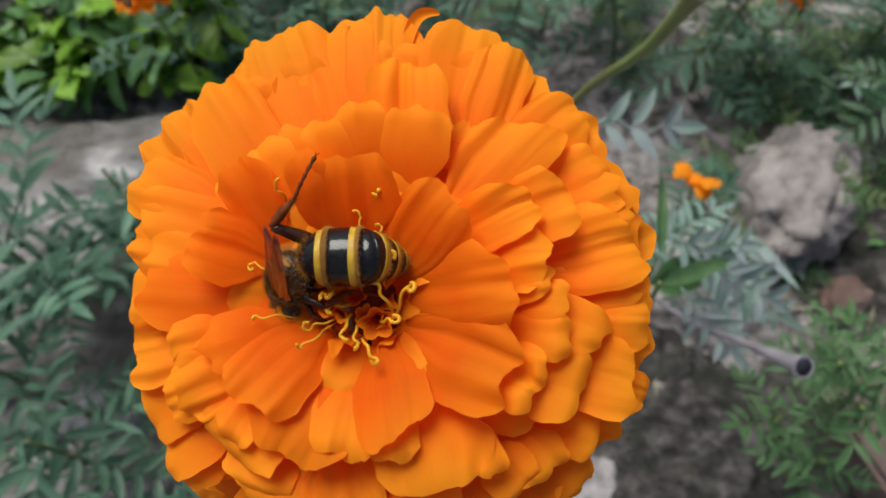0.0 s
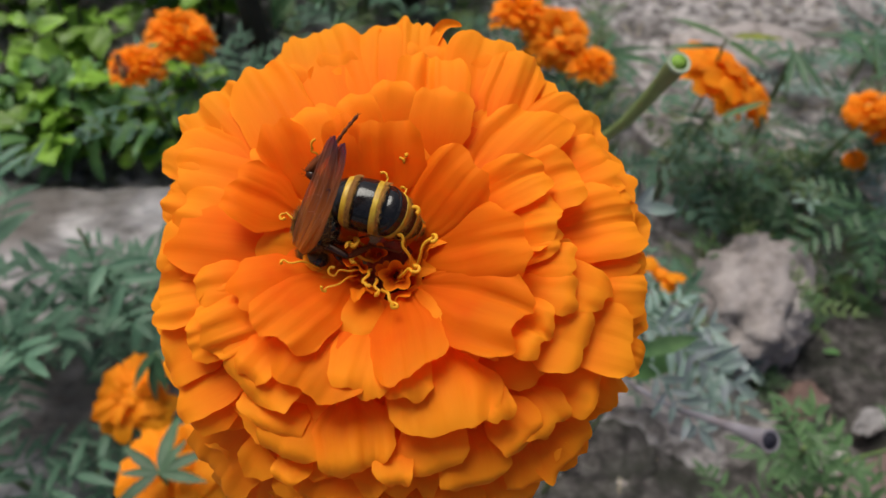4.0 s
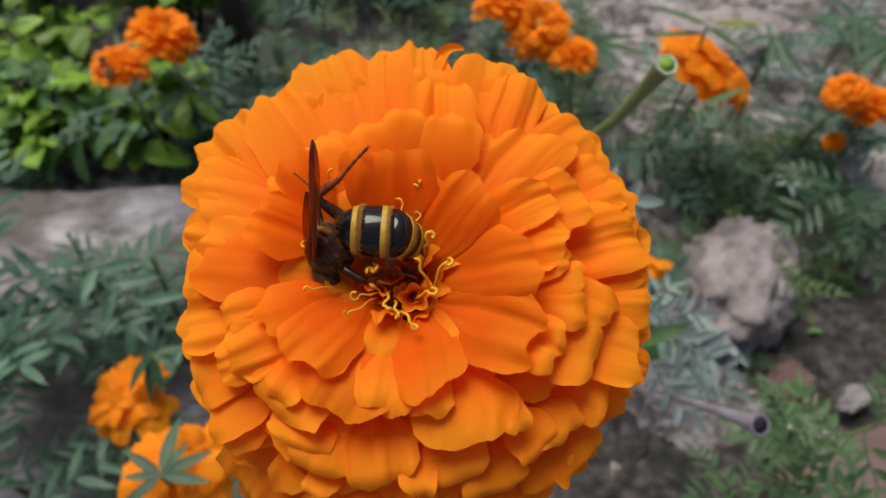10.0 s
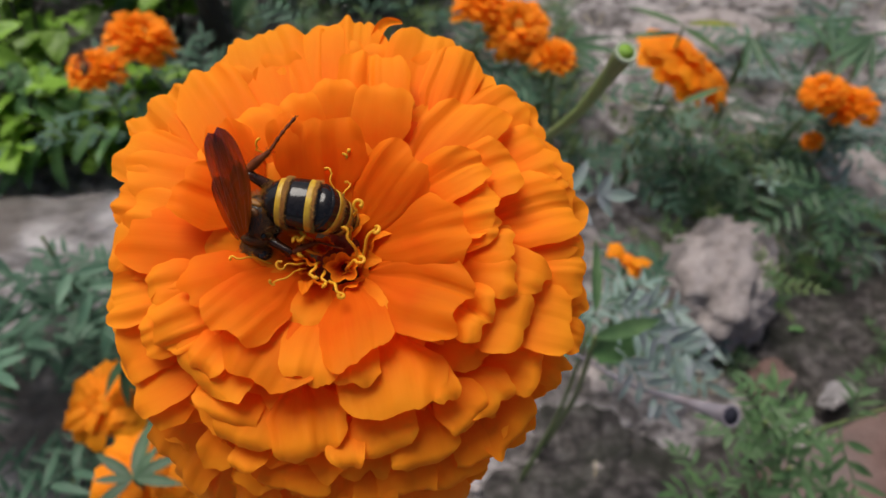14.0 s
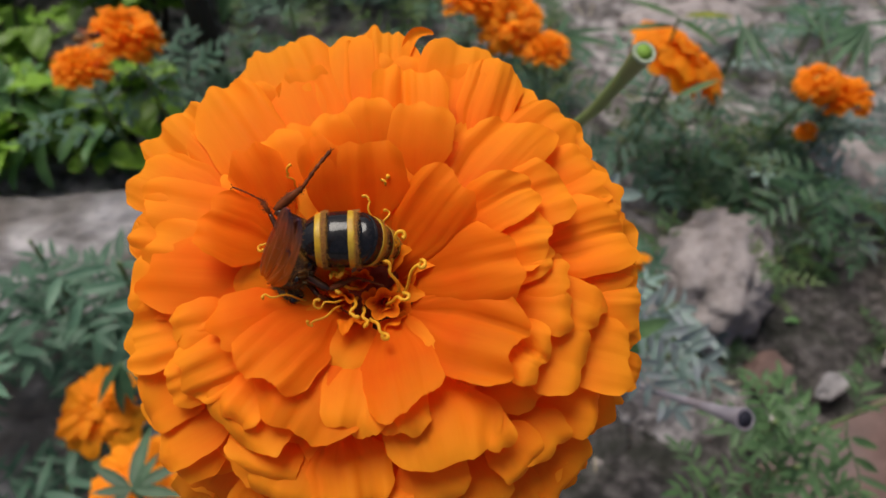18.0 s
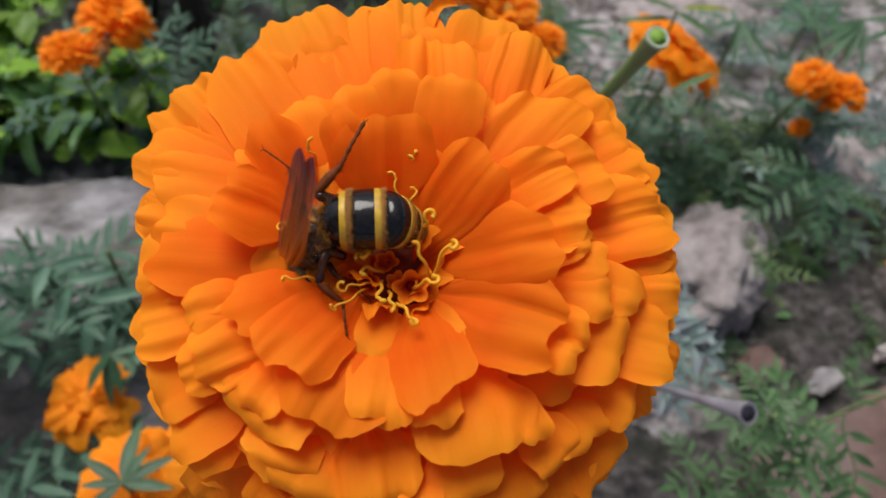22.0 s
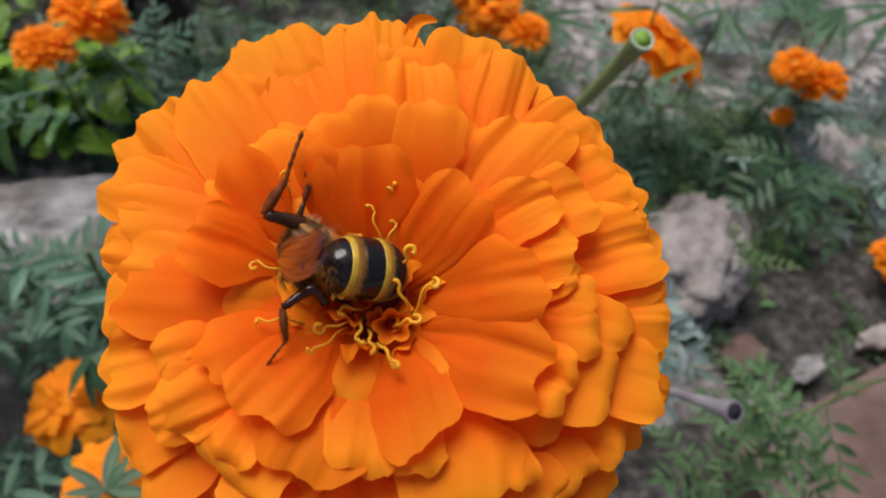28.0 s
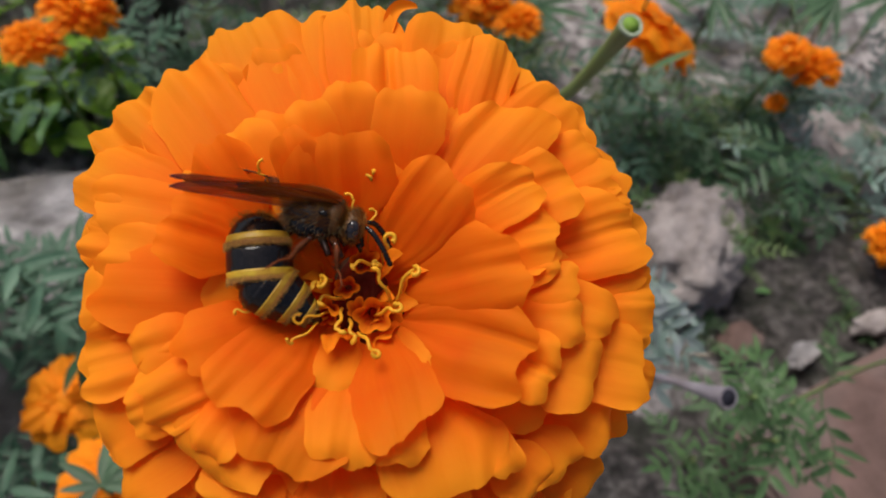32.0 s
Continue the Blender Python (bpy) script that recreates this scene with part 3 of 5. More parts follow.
SIDE = [
    (263, 34.6, 253, 22.0, 11.7, 1, 0.0),
    (244, 36.2, 242, 25.0, 10.8, 0, 0.2),
    (236, 34.4, 231, 26.6, 11.2, 0, 0.1),
    (228, 48.8, 229, 33.9, 14.5, 1, -0.3),
    (216, 42.7, 220, 30.6, 11.6, 0, 0.0),
    (272, 36.0, 271, 27.4, 6.3, 0, 0.0),
    (284, 34.8, 281, 24.4, 10.7, 0, -1.2),
    (292, 38.9, 295, 27.8, 11.4, 0, -1.8),
    (308, 36.7, 305, 26.7, 8.5, 0, -2),
    (314, 37.6, 315, 28.2, 9.3, 0, -2.4),
    (304, 43.1, 307, 34.3, 8.5, 0, -2.4),
    (328, 40.1, 323, 30.5, 8.6, 0, -2),
]
FLANK = [
    (246, 39.9, 246, 32.3, 5.9, 3, 0.8),
    (243, 47.7, 243, 35.3, 16.0, 1, -0.5),
    (268, 43.6, 271, 32.4, 16.1, 1, -0.5),
    (277, 42.8, 279, 34.4, 7.2, 0, 0.3),
    (285, 42.5, 287, 33.6, 9.6, 0, -1.5),
    (298, 43.9, 300, 34.7, 11.3, 0, -2),
    (275, 50.1, 282, 38.2, 14.5, 0, -1.0),
    (232, 54.1, 238, 37.5, 14.4, 0, -0.8),
    (258, 41.4, 258, 32.6, 12.1, 0, -0.8),
    (315, 43.8, 313, 34.9, 10.9, 0, -3),
    (253, 49.0, 257, 36.2, 15.5, 0, -1.6),
    (289, 47.5, 291, 37.8, 13.3, 0, -1.8),
    (265, 50.4, 267, 38.0, 12.5, 0, -1.8),
]


def crown(r, az):
    """Height of the bloom's outer skin over its disc, in millimetres; it falls away on the side of the viewer."""
    s = max(0.0, -math.sin(radians(az)))
    flat = 42 - 7 * s
    if r <= flat:
        k = r / flat
        return 2 + 6.65 * math.sin(math.pi * min(1.0, k * 1.02) ** 0.8) - 1.5 * k ** 3
    return 0.5 - 0.45 * (r - flat) - (0.02 + 0.1 * s) * (r - flat) ** 2


def petal_mesh(tip, foot, w, kind, seed, nu=22, nv=24, full=0.5, arch=1.2):
    """A ruffled, lobed blade in flower space, from foot to tip (millimetres); it has its whole width from full on."""
    rn = random.Random(seed)
    b0, b2 = Vector(foot), Vector(tip)
    out = Vector((tip[0], tip[1], 0)).normalized()
    skin = (Vector((0, 0, 1)) + out * min(2.2, max(0.0, -tip[2] / 7))).normalized()
    way = (b2 - b0).normalized()
    et = skin.cross(way).normalized()
    nrm0 = way.cross(et)
    b1 = (b0 + b2) * 0.5 + skin * arch
    ph, ph2 = rn.uniform(0, 6.28), rn.uniform(0, 6.28)
    pleats = (rn.uniform(1.6, 2.5), rn.uniform(0.9, 1.5))[kind in (0, 3)] * max(0.7, min(1.5, w / 12))
    depth = (0.42, 0.85, 0.55, 0.25)[kind] * rn.uniform(0.8, 1.3) * max(1.0, min(1.5, w / 11))
    wave = 0.4 if kind != 2 else 0.6
    cup = rn.choice((-0.12, -0.09, -0.06, 0.05, 0.08)) * min(w, 9)
    twist = rn.uniform(-0.12, 0.12) * min(1.0, 10 / w)
    skew = rn.uniform(-0.13, 0.13)
    curl = rn.uniform(0.2, 1.3)
    lobes = rn.uniform(1.0, 2.4)
    scallop = rn.uniform(0.01, 0.06)
    narrow = 1.0 if kind != 3 else 1.7

    def at(u, v):
        s = 2 * v - 1
        edge = 1.03 - 0.2 * narrow * abs(s) ** (4.2 / narrow) + skew * s - scallop * (1 - abs(math.sin(lobes * s * 1.57 + ph)) ** 0.7)
        edge += (1 - s ** 8) * (0.12 * noise.noise((s * 1.7, ph * 5, 1)) + 0.022 * noise.noise((s * 5, ph2 * 5, 2)) + 0.012 * noise.noise((s * 14, ph2 * 3, 6)))
        t = u * edge
        p = b0 * (1 - t) ** 2 + b1 * 2 * t * (1 - t) + b2 * t * t
        d = ((b1 - b0) * (1 - t) + (b2 - b1) * t).normalized()
        nrm = d.cross(et).normalized()
        k = min(1.0, t / full)
        half = 0.5 * w * (0.34 + 0.66 * k * k * (3 - 2 * k)) * (1 - 0.05 * max(0, t - 0.8) / 0.2)
        half *= 1 + abs(s) * (0.13 * noise.noise((t * 2.6, ph + math.copysign(1.0, s), 3)) + 0.04 * noise.noise((t * 9, ph2 + math.copysign(1.0, s), 5)))
        q = s + 0.35 * noise.noise((s * 1.3, ph * 3, 4)) + 0.06 * noise.noise((s * 2, t * 2.5, ph))
        fold = (0.55 + 0.9 * noise.noise((s * 1.4, t * 0.7, ph2 * 9))) * (2.2 * abs(math.sin(q * pleats * 1.05 + 0.5 * ph)) ** 0.8 - 1.3) + 0.9 * noise.noise((q * pleats * 1.6, t * 0.8, ph2 * 7)) + 0.2 * noise.noise((s * pleats * 6, t * 1.5, ph * 3)) + 0.3 * noise.noise((s * 2.2, t * 3.2, ph2 * 4))
        lift = cup * s * s * t + twist * s * half * t + depth * fold * (0.15 + 0.85 * min(1, t * 1.1)) * (1 - 0.35 * abs(s) ** 6)
        lift += wave * math.sin(5.5 * s + ph2) * max(0, t - 0.75) * 4 * (0.3 + abs(s))
        lift -= curl * max(0, t - 0.82) ** 2 * 30
        return (p + et * (s * half) + nrm * lift) * MM
    return sheet(nu, nv, at)


def horn_mesh(points, w):
    """A narrow folded blade that ends in a curled point (millimetres)."""
    run = bezier([Vector(p) for p in points], 16)

    def at(u, v):
        i = min(15, int(u * 16))
        p = run[i].lerp(run[i + 1], u * 16 - i)
        way = (run[i + 1] - run[i]).normalized()
        et = Vector((0, 0, 1)).cross(way).normalized()
        s = 2 * v - 1
        half = 0.5 * w * (1 - u) ** 0.6 * min(1.0, 0.5 + u) + 0.25
        return (p + et * s * half + way.cross(et) * (0.9 * s * s * half)) * MM
    return sheet(20, 9, at)


def small_curl(foot, tip, coil, seed):
    """A stigma: a thin yellow thread from foot to tip (millimetres) that ends in a coil."""
    rn = random.Random(seed)
    a, b = Vector(foot), Vector(tip)
    way = Vector((b.x - a.x, b.y - a.y, 0))
    way = way.normalized() if way.length > 0.5 else Vector((math.cos(seed), math.sin(seed), 0))
    side = Vector((-way.y, way.x, 0))
    pts = []
    for i in range(11):
        k = i / 10
        pts.append(a.lerp(b, k) + Vector((0, 0, 1.3 * math.sin(math.pi * k))) + side * 0.5 * math.sin(2.5 * math.pi * k + seed) * k)
    d = (pts[-1] - pts[-2]).normalized()
    turn = rn.choice((-1, 1))
    e = d.cross(Vector((0, 0, 1)) + side * 0.4).normalized() * turn
    for i in range(1, 17):
        ang = (0.4 + 0.13 * (seed * 3 % 6)) * 2 * math.pi * i / 16
        q = coil * (1 - (0.25 + 0.1 * (seed % 5)) * i / 16)
        pts.append(b + e * (coil - q * math.cos(ang)) + d * (q * math.sin(ang)) + Vector((0, 0, 0.03 * i)))
    pts = [q * MM for q in pts]
    thick = 1.6 if b.x > -8 and (b.y < 8 or b.z > 6.5) else 1.05
    radii = [(0.17 - 0.001 * i + 0.006 * max(0, i - 10)) * thick * MM for i in range(len(pts))]
    radii[-1], radii[-2] = 0.26 * thick * MM, 0.28 * thick * MM
    return tube(pts, radii, 7)


def cup(r, h, seed):
    """A tubular floret: a narrow throat that opens into five folded lobes (millimetres)."""
    rn = random.Random(seed)
    ph = rn.uniform(0, 6.28)

    def at(u, v):
        a = 2 * math.pi * v
        lobe = abs(math.cos(2.5 * a + ph)) ** 0.8
        rad = (0.35 + 0.65 * u ** 1.6) * r * (0.72 + 0.32 * lobe * u + 0.1 * noise.noise((math.cos(a) * 1.5, math.sin(a) * 1.5, ph)))
        return Vector((rad * math.cos(a), rad * math.sin(a) * 0.85, h * u * (0.82 + 0.2 * lobe) - 0.5 * u ** 6 * lobe)) * MM
    v, f, uv = sheet(9, 40, at)
    return v, f, uv


def big_marigold():
    base = new("marigold_plant")
    base.matrix_basis = pose(-0.005, 0.09, height(-0.005, 0.09))
    inv = base.matrix_basis.inverted()
    tagged(base, "tall marigold plant with one large ruffled orange bloom", "plant")

    # receptacle and dark disc
    def dome(d):
        return 1 + 0.06 * noise.noise(d * 5)
    v, f = ball(0, 0, -12 * MM, 7 * MM, 7 * MM, 10 * MM, 12, 18, dome)
    v = [Vector((p.y, p.z, p.x * 11 / 9 - 1 * MM)) + Vector((0, 0, -12 * MM)) for p in [Vector((q.x, q.y, q.z + 12 * MM)) for q in v]]
    head = part("flower_head", mesh_of("flower_head", v, f, DISC), base, inv @ FLOWER, "ruffled orange bloom with dark centre")
    v, f = tube([(0, 0, -z * MM) for z in (20, 26, 32, 38, 42)], [q * MM for q in (15, 14, 11, 7, 4)], 16)
    part("calyx", mesh_of("calyx", v, f, STEM), head, None, "green calyx cup")
    k = 0
    # ring, how far its feet are sunk under the skin, how far its blades arch
    for rows, sink, arch in ((INNER, 6.5, 1.0), (MIDDLE_TOP, 7.5, 1.7), (MIDDLE_LOW, 7.0, 1.7), (OUTER_TOP, 9.5, 2.2), (OUTER_LOW, 9.0, 2.2), (SIDE, 9.0, 2.4), (FLANK, 9.0, 2.4)):
        for az, r, az0, r0, w, kind, lift in rows:
            k += 1
            tip = (r * math.cos(radians(az)), r * math.sin(radians(az)), crown(r, az) + lift)
            foot = (r0 * math.cos(radians(az0)), r0 * math.sin(radians(az0)), crown(r0, az0) - sink)
            v, f, uv = petal_mesh(tip, foot, w * 1.06, kind, 100 + k, arch=arch)
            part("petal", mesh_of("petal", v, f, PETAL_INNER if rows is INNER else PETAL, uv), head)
    spine = [(q * math.cos(radians(a)), q * math.sin(radians(a)), crown(q, a) + z) for a, q, z in ((84.8, 46, -4), (84, 49.5, -2.2), (82.8, 51.6, -1.2), (81.2, 52.6, -0.8), (79.4, 52.7, -0.6))]
    v, f, uv = horn_mesh(spine, 3.0)
    part("petal", mesh_of("petal", v, f, PETAL, [(0.8, q[1]) for q in uv]), head, None, "narrow petal with a curled point")
    # the packed petals between and under them
    rn = random.Random(21)
    for n, r, drop, w, reach in ((12, 15, 4.5, 9, 9), (14, 22, 5.0, 9, 13), (18, 30, 5.0, 10, 15), (22, 37, 4.5, 11, 16), (26, 41.5, 4.0, 11, 16), (24, 43.5, 9.5, 13, 14), (20, 42, 17, 14, 12), (16, 40, 25, 14, 12), (12, 34, 32, 14, 12)):
        for i in range(n):
            k += 1
            az = 360 * (i + rn.uniform(-0.25, 0.25)) / n
            north = max(0.0, math.sin(radians(az)))
            q = (r + rn.uniform(-1.2, 1.2)) * (1 + 0.12 * north if r > 28 else 1.0)
            z = crown(min(q, 42), az) - drop - (2.0 if 280 < az < 340 and r > 33 else 0) + rn.uniform(-0.7, 0.7)
            c, s = math.cos(radians(az)), math.sin(radians(az))
            v, f, uv = petal_mesh((q * c, q * s, z), ((q - reach) * c, (q - reach) * s, z - 5), w * rn.uniform(0.85, 1.15), rn.choice((0, 1, 2)), 500 + k, 12, 12)
            part("petal", mesh_of("petal", v, f, PETAL, uv), head)
    # threads round the disc
    threads = [((-13.6, 15.0, 1), (-14.6, 17.0, 6.5), 0.9), ((-12.6, 15.6, 1), (-10.8, 16.5, 6.3), 0.8), ((-0.8, 7.1, 1), (-2.0, 12.4, 6), 0.9), ((-1.2, 6.9, 1), (-4.3, 9.2, 4.5), 0.75), ((-0.4, 6.9, 1), (0.9, 11.2, 4.5), 0.4),
               ((1.9, 4.2, 1), (2.4, 5.6, 7), 0.8), ((1.1, 3.8, 1), (-2.3, 3.2, 6), 0.5), ((-6.9, 1.0, 1), (-6.3, 1.5, 6), 0.9), ((3.0, -2.8, 1), (1.3, 1.4, 7), 0.7), ((2.8, -2.8, 1), (5.8, 1.9, 8), 0.9),
               ((-4.2, -2.1, 1), (-4.4, -5.7, 6), 0.6), ((-2.0, -6.0, 3), (0.5, -8.9, 6), 0.5), ((-3.2, -3.7, 1), (-2.5, -6.8, 5), 0.5), ((0.4, 14.6, 3.4), (0.5, 16.0, 6.6), 0.45), ((-12, -2.6, 2), (-17.5, -2.4, 6), 0.6), ((-12.5, 4.0, 2), (-18.2, 5.4, 6), 0.6),
               ((-6.2, -3.4, 2), (-10.4, -7.3, 6), 0.6), ((-5.5, -2.6, 2), (-9.0, -4.4, 6), 0.8), ((-4.0, -0.5, 0), (-7.1, -1.4, 5), 0.7)]
    for i in range(3):
        q = 2.4 * i + 0.4
        ra, rb = 3.4 + 1.6 * ((i * 7) % 5) / 5, 4.2 + 2.6 * ((i * 3) % 7) / 7
        threads.append(((-1.8 + ra * math.cos(q), 0.8 + ra * math.sin(q), 0.5), (-1.8 + rb * math.cos(q + 0.35), 0.8 + rb * math.sin(q + 0.35), 4.6 + 2.2 * ((i * 5) % 6) / 6), 0.55 + 0.06 * (i % 6)))
    for i, (foot, tip, coil) in enumerate(threads):
        part("stigma", mesh_of("stigma", *small_curl(foot, tip, coil, i), STIGMA), head, None, "thin yellow coiled thread")
    # small crumpled florets round the disc
    for i in range(13):
        q, rr = i * 2.4, 1.6 + 5.4 * (i / 13) ** 0.6
        v, f, uv = petal_mesh((rn.uniform(1.8, 3.4), 0, rn.uniform(1.6, 4.6)), (0.5, 0, -4), rn.uniform(3.6, 6.0), 2, 900 + i, 10, 10, arch=-0.8)
        part("floret", mesh_of("floret", v, f, FLORET, uv), head, pose((-2.2 + rr * math.cos(q)) * MM, (0.8 + rr * math.sin(q)) * MM, rn.uniform(-1.8, 0.6) * MM, rn.uniform(-15, 15), rn.uniform(-15, 15), math.degrees(q) + rn.uniform(-70, 70)))
    # open florets with five folded lobes: place in millimetres, radius, height, turn
    for i, (x, y, z, r, h, turn) in enumerate(((0.1, -2.4, -1.0, 2.9, 5.2, 20), (-6.2, -1.8, -1.8, 1.9, 5.0, 70), (-3.4, 1.6, -2.4, 1.9, 4.6, 10), (-7.4, 2.2, -2.2, 1.9, 4.8, 55), (-1.6, 4.6, -1.6, 2.2, 4.6, 15), (-4.8, 5.4, -1.6, 2.2, 5.0, 33), (-1.6, -3.4, -2.0, 1.8, 4.2, 62))):
        part("floret", mesh_of("floret", *cup(r, h, 40 + i)[:2], FLORET, cup(r, h, 40 + i)[2]), head, pose(x * MM, y * MM, z * MM, rn.uniform(-18, 18), rn.uniform(-18, 18), turn), "open orange floret with folded lobes")
    # stem down to the soil
    top = FLOWER @ Vector((0, 0, -0.038))
    pts = bezier([inv @ p for p in (top, Vector((-0.008, 0.085, 0.5)), Vector((0.0, 0.095, 0.25)), Vector((-0.005, 0.09, -0.01)))], 24)
    part("stem", mesh_of("stem", *tube(pts, [0.0032 + 0.0001 * i for i in range(25)], 10), STEM), base)
    return base


big = big_marigold()


def hollow_end(points, r0, r1, name, label, outer, inner, rim, floor, wall=0.72, swell=4.5):
    """A cut stalk that ends in an open tube; points run from the foot to the cut."""
    base = new(name)
    base.matrix_basis = Matrix.Translation(points[0])
    tagged(base, label, "stalk")
    pts = [p - Vector(points[0]) for p in bezier(points, 20)]
    rad = [r0 + (r1 - r0) * (i / 20) ** swell for i in range(21)]
    part("stalk", mesh_of("stalk", *tube(pts, rad, 14, False), outer), base)
    d = (pts[-1] - pts[-2]).normalized()
    v1, f1 = tube([pts[-1] - d * 0.0001, pts[-1] + d * 0.0009], [r1 * 1.12, r1 * 1.05], 18, False)
    v2, f2 = tube([pts[-1] + d * 0.0009, pts[-1] + d * 0.0007], [r1 * 1.05, r1 * wall], 18, False)
    part("cut_rim", mesh_of("cut_rim", *joined([(v1, f1), (v2, f2)]), rim), base, None, "pale cut rim")
    part("hollow", mesh_of("hollow", *tube([pts[-1] + d * 0.0008, pts[-1] - d * floor], [r1 * wall, r1 * wall * 0.85], 18), inner), base, None, "inside of the cut stalk")
    return base



# ---- stalks beside the bloom ----
hollow_end([(0.0, 0.1, 0.2), (0.0397, 0.2468, 0.4001), (0.0722, 0.207, 0.537), (0.0781, 0.1928, 0.5747)], 0.0018, 0.004, "cut_stem", "green marigold stem cut open at its top", CUT_GREEN, PITH, RIM, 0.0016, 0.74, 2.6)
hollow_end([(0.0, 0.1, 0.12), (0.0703, 0.2292, 0.2657), (0.1322, 0.1622, 0.353), (0.153, 0.1193, 0.4146)], 0.0013, 0.0052, "dry_stalk", "grey dry hollow stalk with a dark broken end", DRY, HOLLOW, DRY, 0.012, 0.8, 7.0)
# places of the other blooms: x, y, z, radius
BLOOMS = [
    (-0.323, 0.658, 0.224, 0.039),
    (-0.361, 0.609, 0.219, 0.031),
    (0.158, 0.664, 0.193, 0.03),
    (0.117, 0.702, 0.206, 0.04),
    (0.072, 0.723, 0.221, 0.036),
    (0.303, 0.618, 0.222, 0.057),
    (0.495, 0.639, 0.162, 0.027),
    (0.546, 0.643, 0.131, 0.034),
    (0.509, 0.627, 0.092, 0.014),
    (-0.278, 0.246, 0.155, 0.034),
    (-0.178, 0.146, 0.264, 0.036),
    (0.187, 0.348, 0.222, 0.017),
    (0.605, 0.432, 0.041, 0.030),
]


def small_petal_mesh(seed, wide=0.3):
    """A petal for a bloom of radius 1."""
    rn = random.Random(seed)
    ph = rn.uniform(0, 6)

    def at(u, v):
        s = 2 * v - 1
        t = u * (1 - 0.2 * abs(s) ** 3 + 0.06 * math.sin(6 * s + ph))
        half = wide * (0.3 + 0.7 * min(1, t / 0.7))
        return Vector((t, s * half, 0.25 * math.sin(math.pi * t * 0.9) + 0.07 * math.cos(7 * s + ph) * t - 0.08 * s * s))
    v, f, uv = sheet(8, 8, at)
    return mesh_of("petal", v, f, PETAL_FAR, uv)


TAWNY_EYE = surface("bloom_eye", [(0.3, (0.35, 0.12, 0.008)), (0.7, (0.6, 0.28, 0.015))], 200, 0.8, 400, 0.001)
SMALL = [small_petal_mesh(k) for k in range(5)]
LARGE = [small_petal_mesh(k + 8, 0.55) for k in range(5)]


def bloom(x, y, z, r, seed, label, tilt=(20, 0), stem_to=None, loose=False, ragged=False):
    """A garden marigold: leafy stem and a bloom of many petals, or of few loose ones."""
    rn = random.Random(seed)
    sx, sy = stem_to or (x + rn.uniform(-0.03, 0.03), y + rn.uniform(0.0, 0.05))
    base = plant(sx, sy, z - height(sx, sy) - r * 0.5, 0 if z < 0.1 else 8, seed, FERN, label, (x - sx, y - sy), rn.uniform(0.7, 1.0), 0.1, "blooming marigolds of the bed")
    m = base.matrix_basis.inverted() @ pose(x, y, z, tilt[0], tilt[1], rn.uniform(0, 360))
    v, f = ball(0, 0, 0, r * 0.45, r * 0.45, r * 0.35, 8, 12)
    head = part("flower_head", mesh_of("flower_head", v, f, PETAL_FAR), base, m, "full orange bloom")
    if loose:
        for n, k, lift, rise in ((2, 1.2, 0.0, 8), (3, 1.0, -0.1, -12)) if r < 0.02 else ((5, 0.45, 0.1, 26), (6, 0.8, 0.02, 10), (7, 1.0, -0.06, 0), (8, 1.0, -0.16, -10)):
            for i in range(n):
                wild = 22 if ragged else 8
                part("petal", rn.choice(SMALL if ragged and i % 2 else LARGE), head, pose(0, 0, lift * r, rn.uniform(-wild, wild), -rise + rn.uniform(-wild, wild), 360 * (i + rn.uniform(-0.3, 0.3)) / n) @ Matrix.Scale(r * k * (rn.uniform(0.75, 1.25) if ragged else rn.uniform(0.92, 1.08)), 4))
        return base
    # a dense pompon: short petals all over a dome
    count = 64
    for i in range(count):
        th = 14 + 100 * ((i + 0.5) / count) ** 0.75
        m = pose(0, 0, 0, 0, 0, i * 137.5 + rn.uniform(-8, 8)) @ pose(r * 0.42 * math.sin(radians(th)), 0, r * 0.36 * math.cos(radians(th)), rn.uniform(-10, 10), -max(-30.0, (90 - th) * 0.72) + rn.uniform(-9, 9), rn.uniform(-12, 12))
        part("petal", rn.choice(SMALL), head, m @ Matrix.Scale(r * 0.6 * rn.uniform(0.9, 1.1), 4))
    v, f = ball(0, 0, r * 0.42, r * 0.2, r * 0.2, r * 0.1, 6, 10, lambda d: 1 + 0.2 * noise.noise(d * 4))
    part("flower_eye", mesh_of("flower_eye", v, f, TAWNY_EYE), head, None, "yellowish brown eye of the bloom")
    return base


for i, (x, y, z, r) in enumerate(BLOOMS):
    bloom(x, y, z, r, 300 + i, "garden marigold with a full orange bloom" if r > 0.02 else "garden marigold with a small half-open bloom", loose=i in (5, 9, 10, 11), ragged=i in (9, 10), tilt=(34, 6) if i == 5 else (20, 0))

# ---- foliage ----
NEAR = "leafy marigold plant with feathered dull green leaves"
DUSTY = "dusty marigold plant with pale feathered leaves"
for i, (x, y, tall, n, s) in enumerate(((-0.36, 0.38, 0.28, 6, 0.95), (-0.31, 0.4, 0.2, 6, 0.8), (-0.36, 0.36, 0.23, 6, 0.9), (-0.29, 0.37, 0.25, 5, 0.75), (-0.27, 0.18, 0.1, 6, 0.7), (-0.33, 0.2, 0.14, 6, 0.7), (-0.44, 0.31, 0.3, 8, 1.0), (-0.37, 0.14, 0.24, 8, 1.0), (-0.45, 0.33, 0.26, 7, 1.0), (-0.42, 0.2, 0.28, 8, 1.0))):
    plant(x, y, tall * 0.9, n, 40 + i, FERN, NEAR, (0.02, -0.01), s * (1.25 if s > 0.85 else 0.9), 0.5)
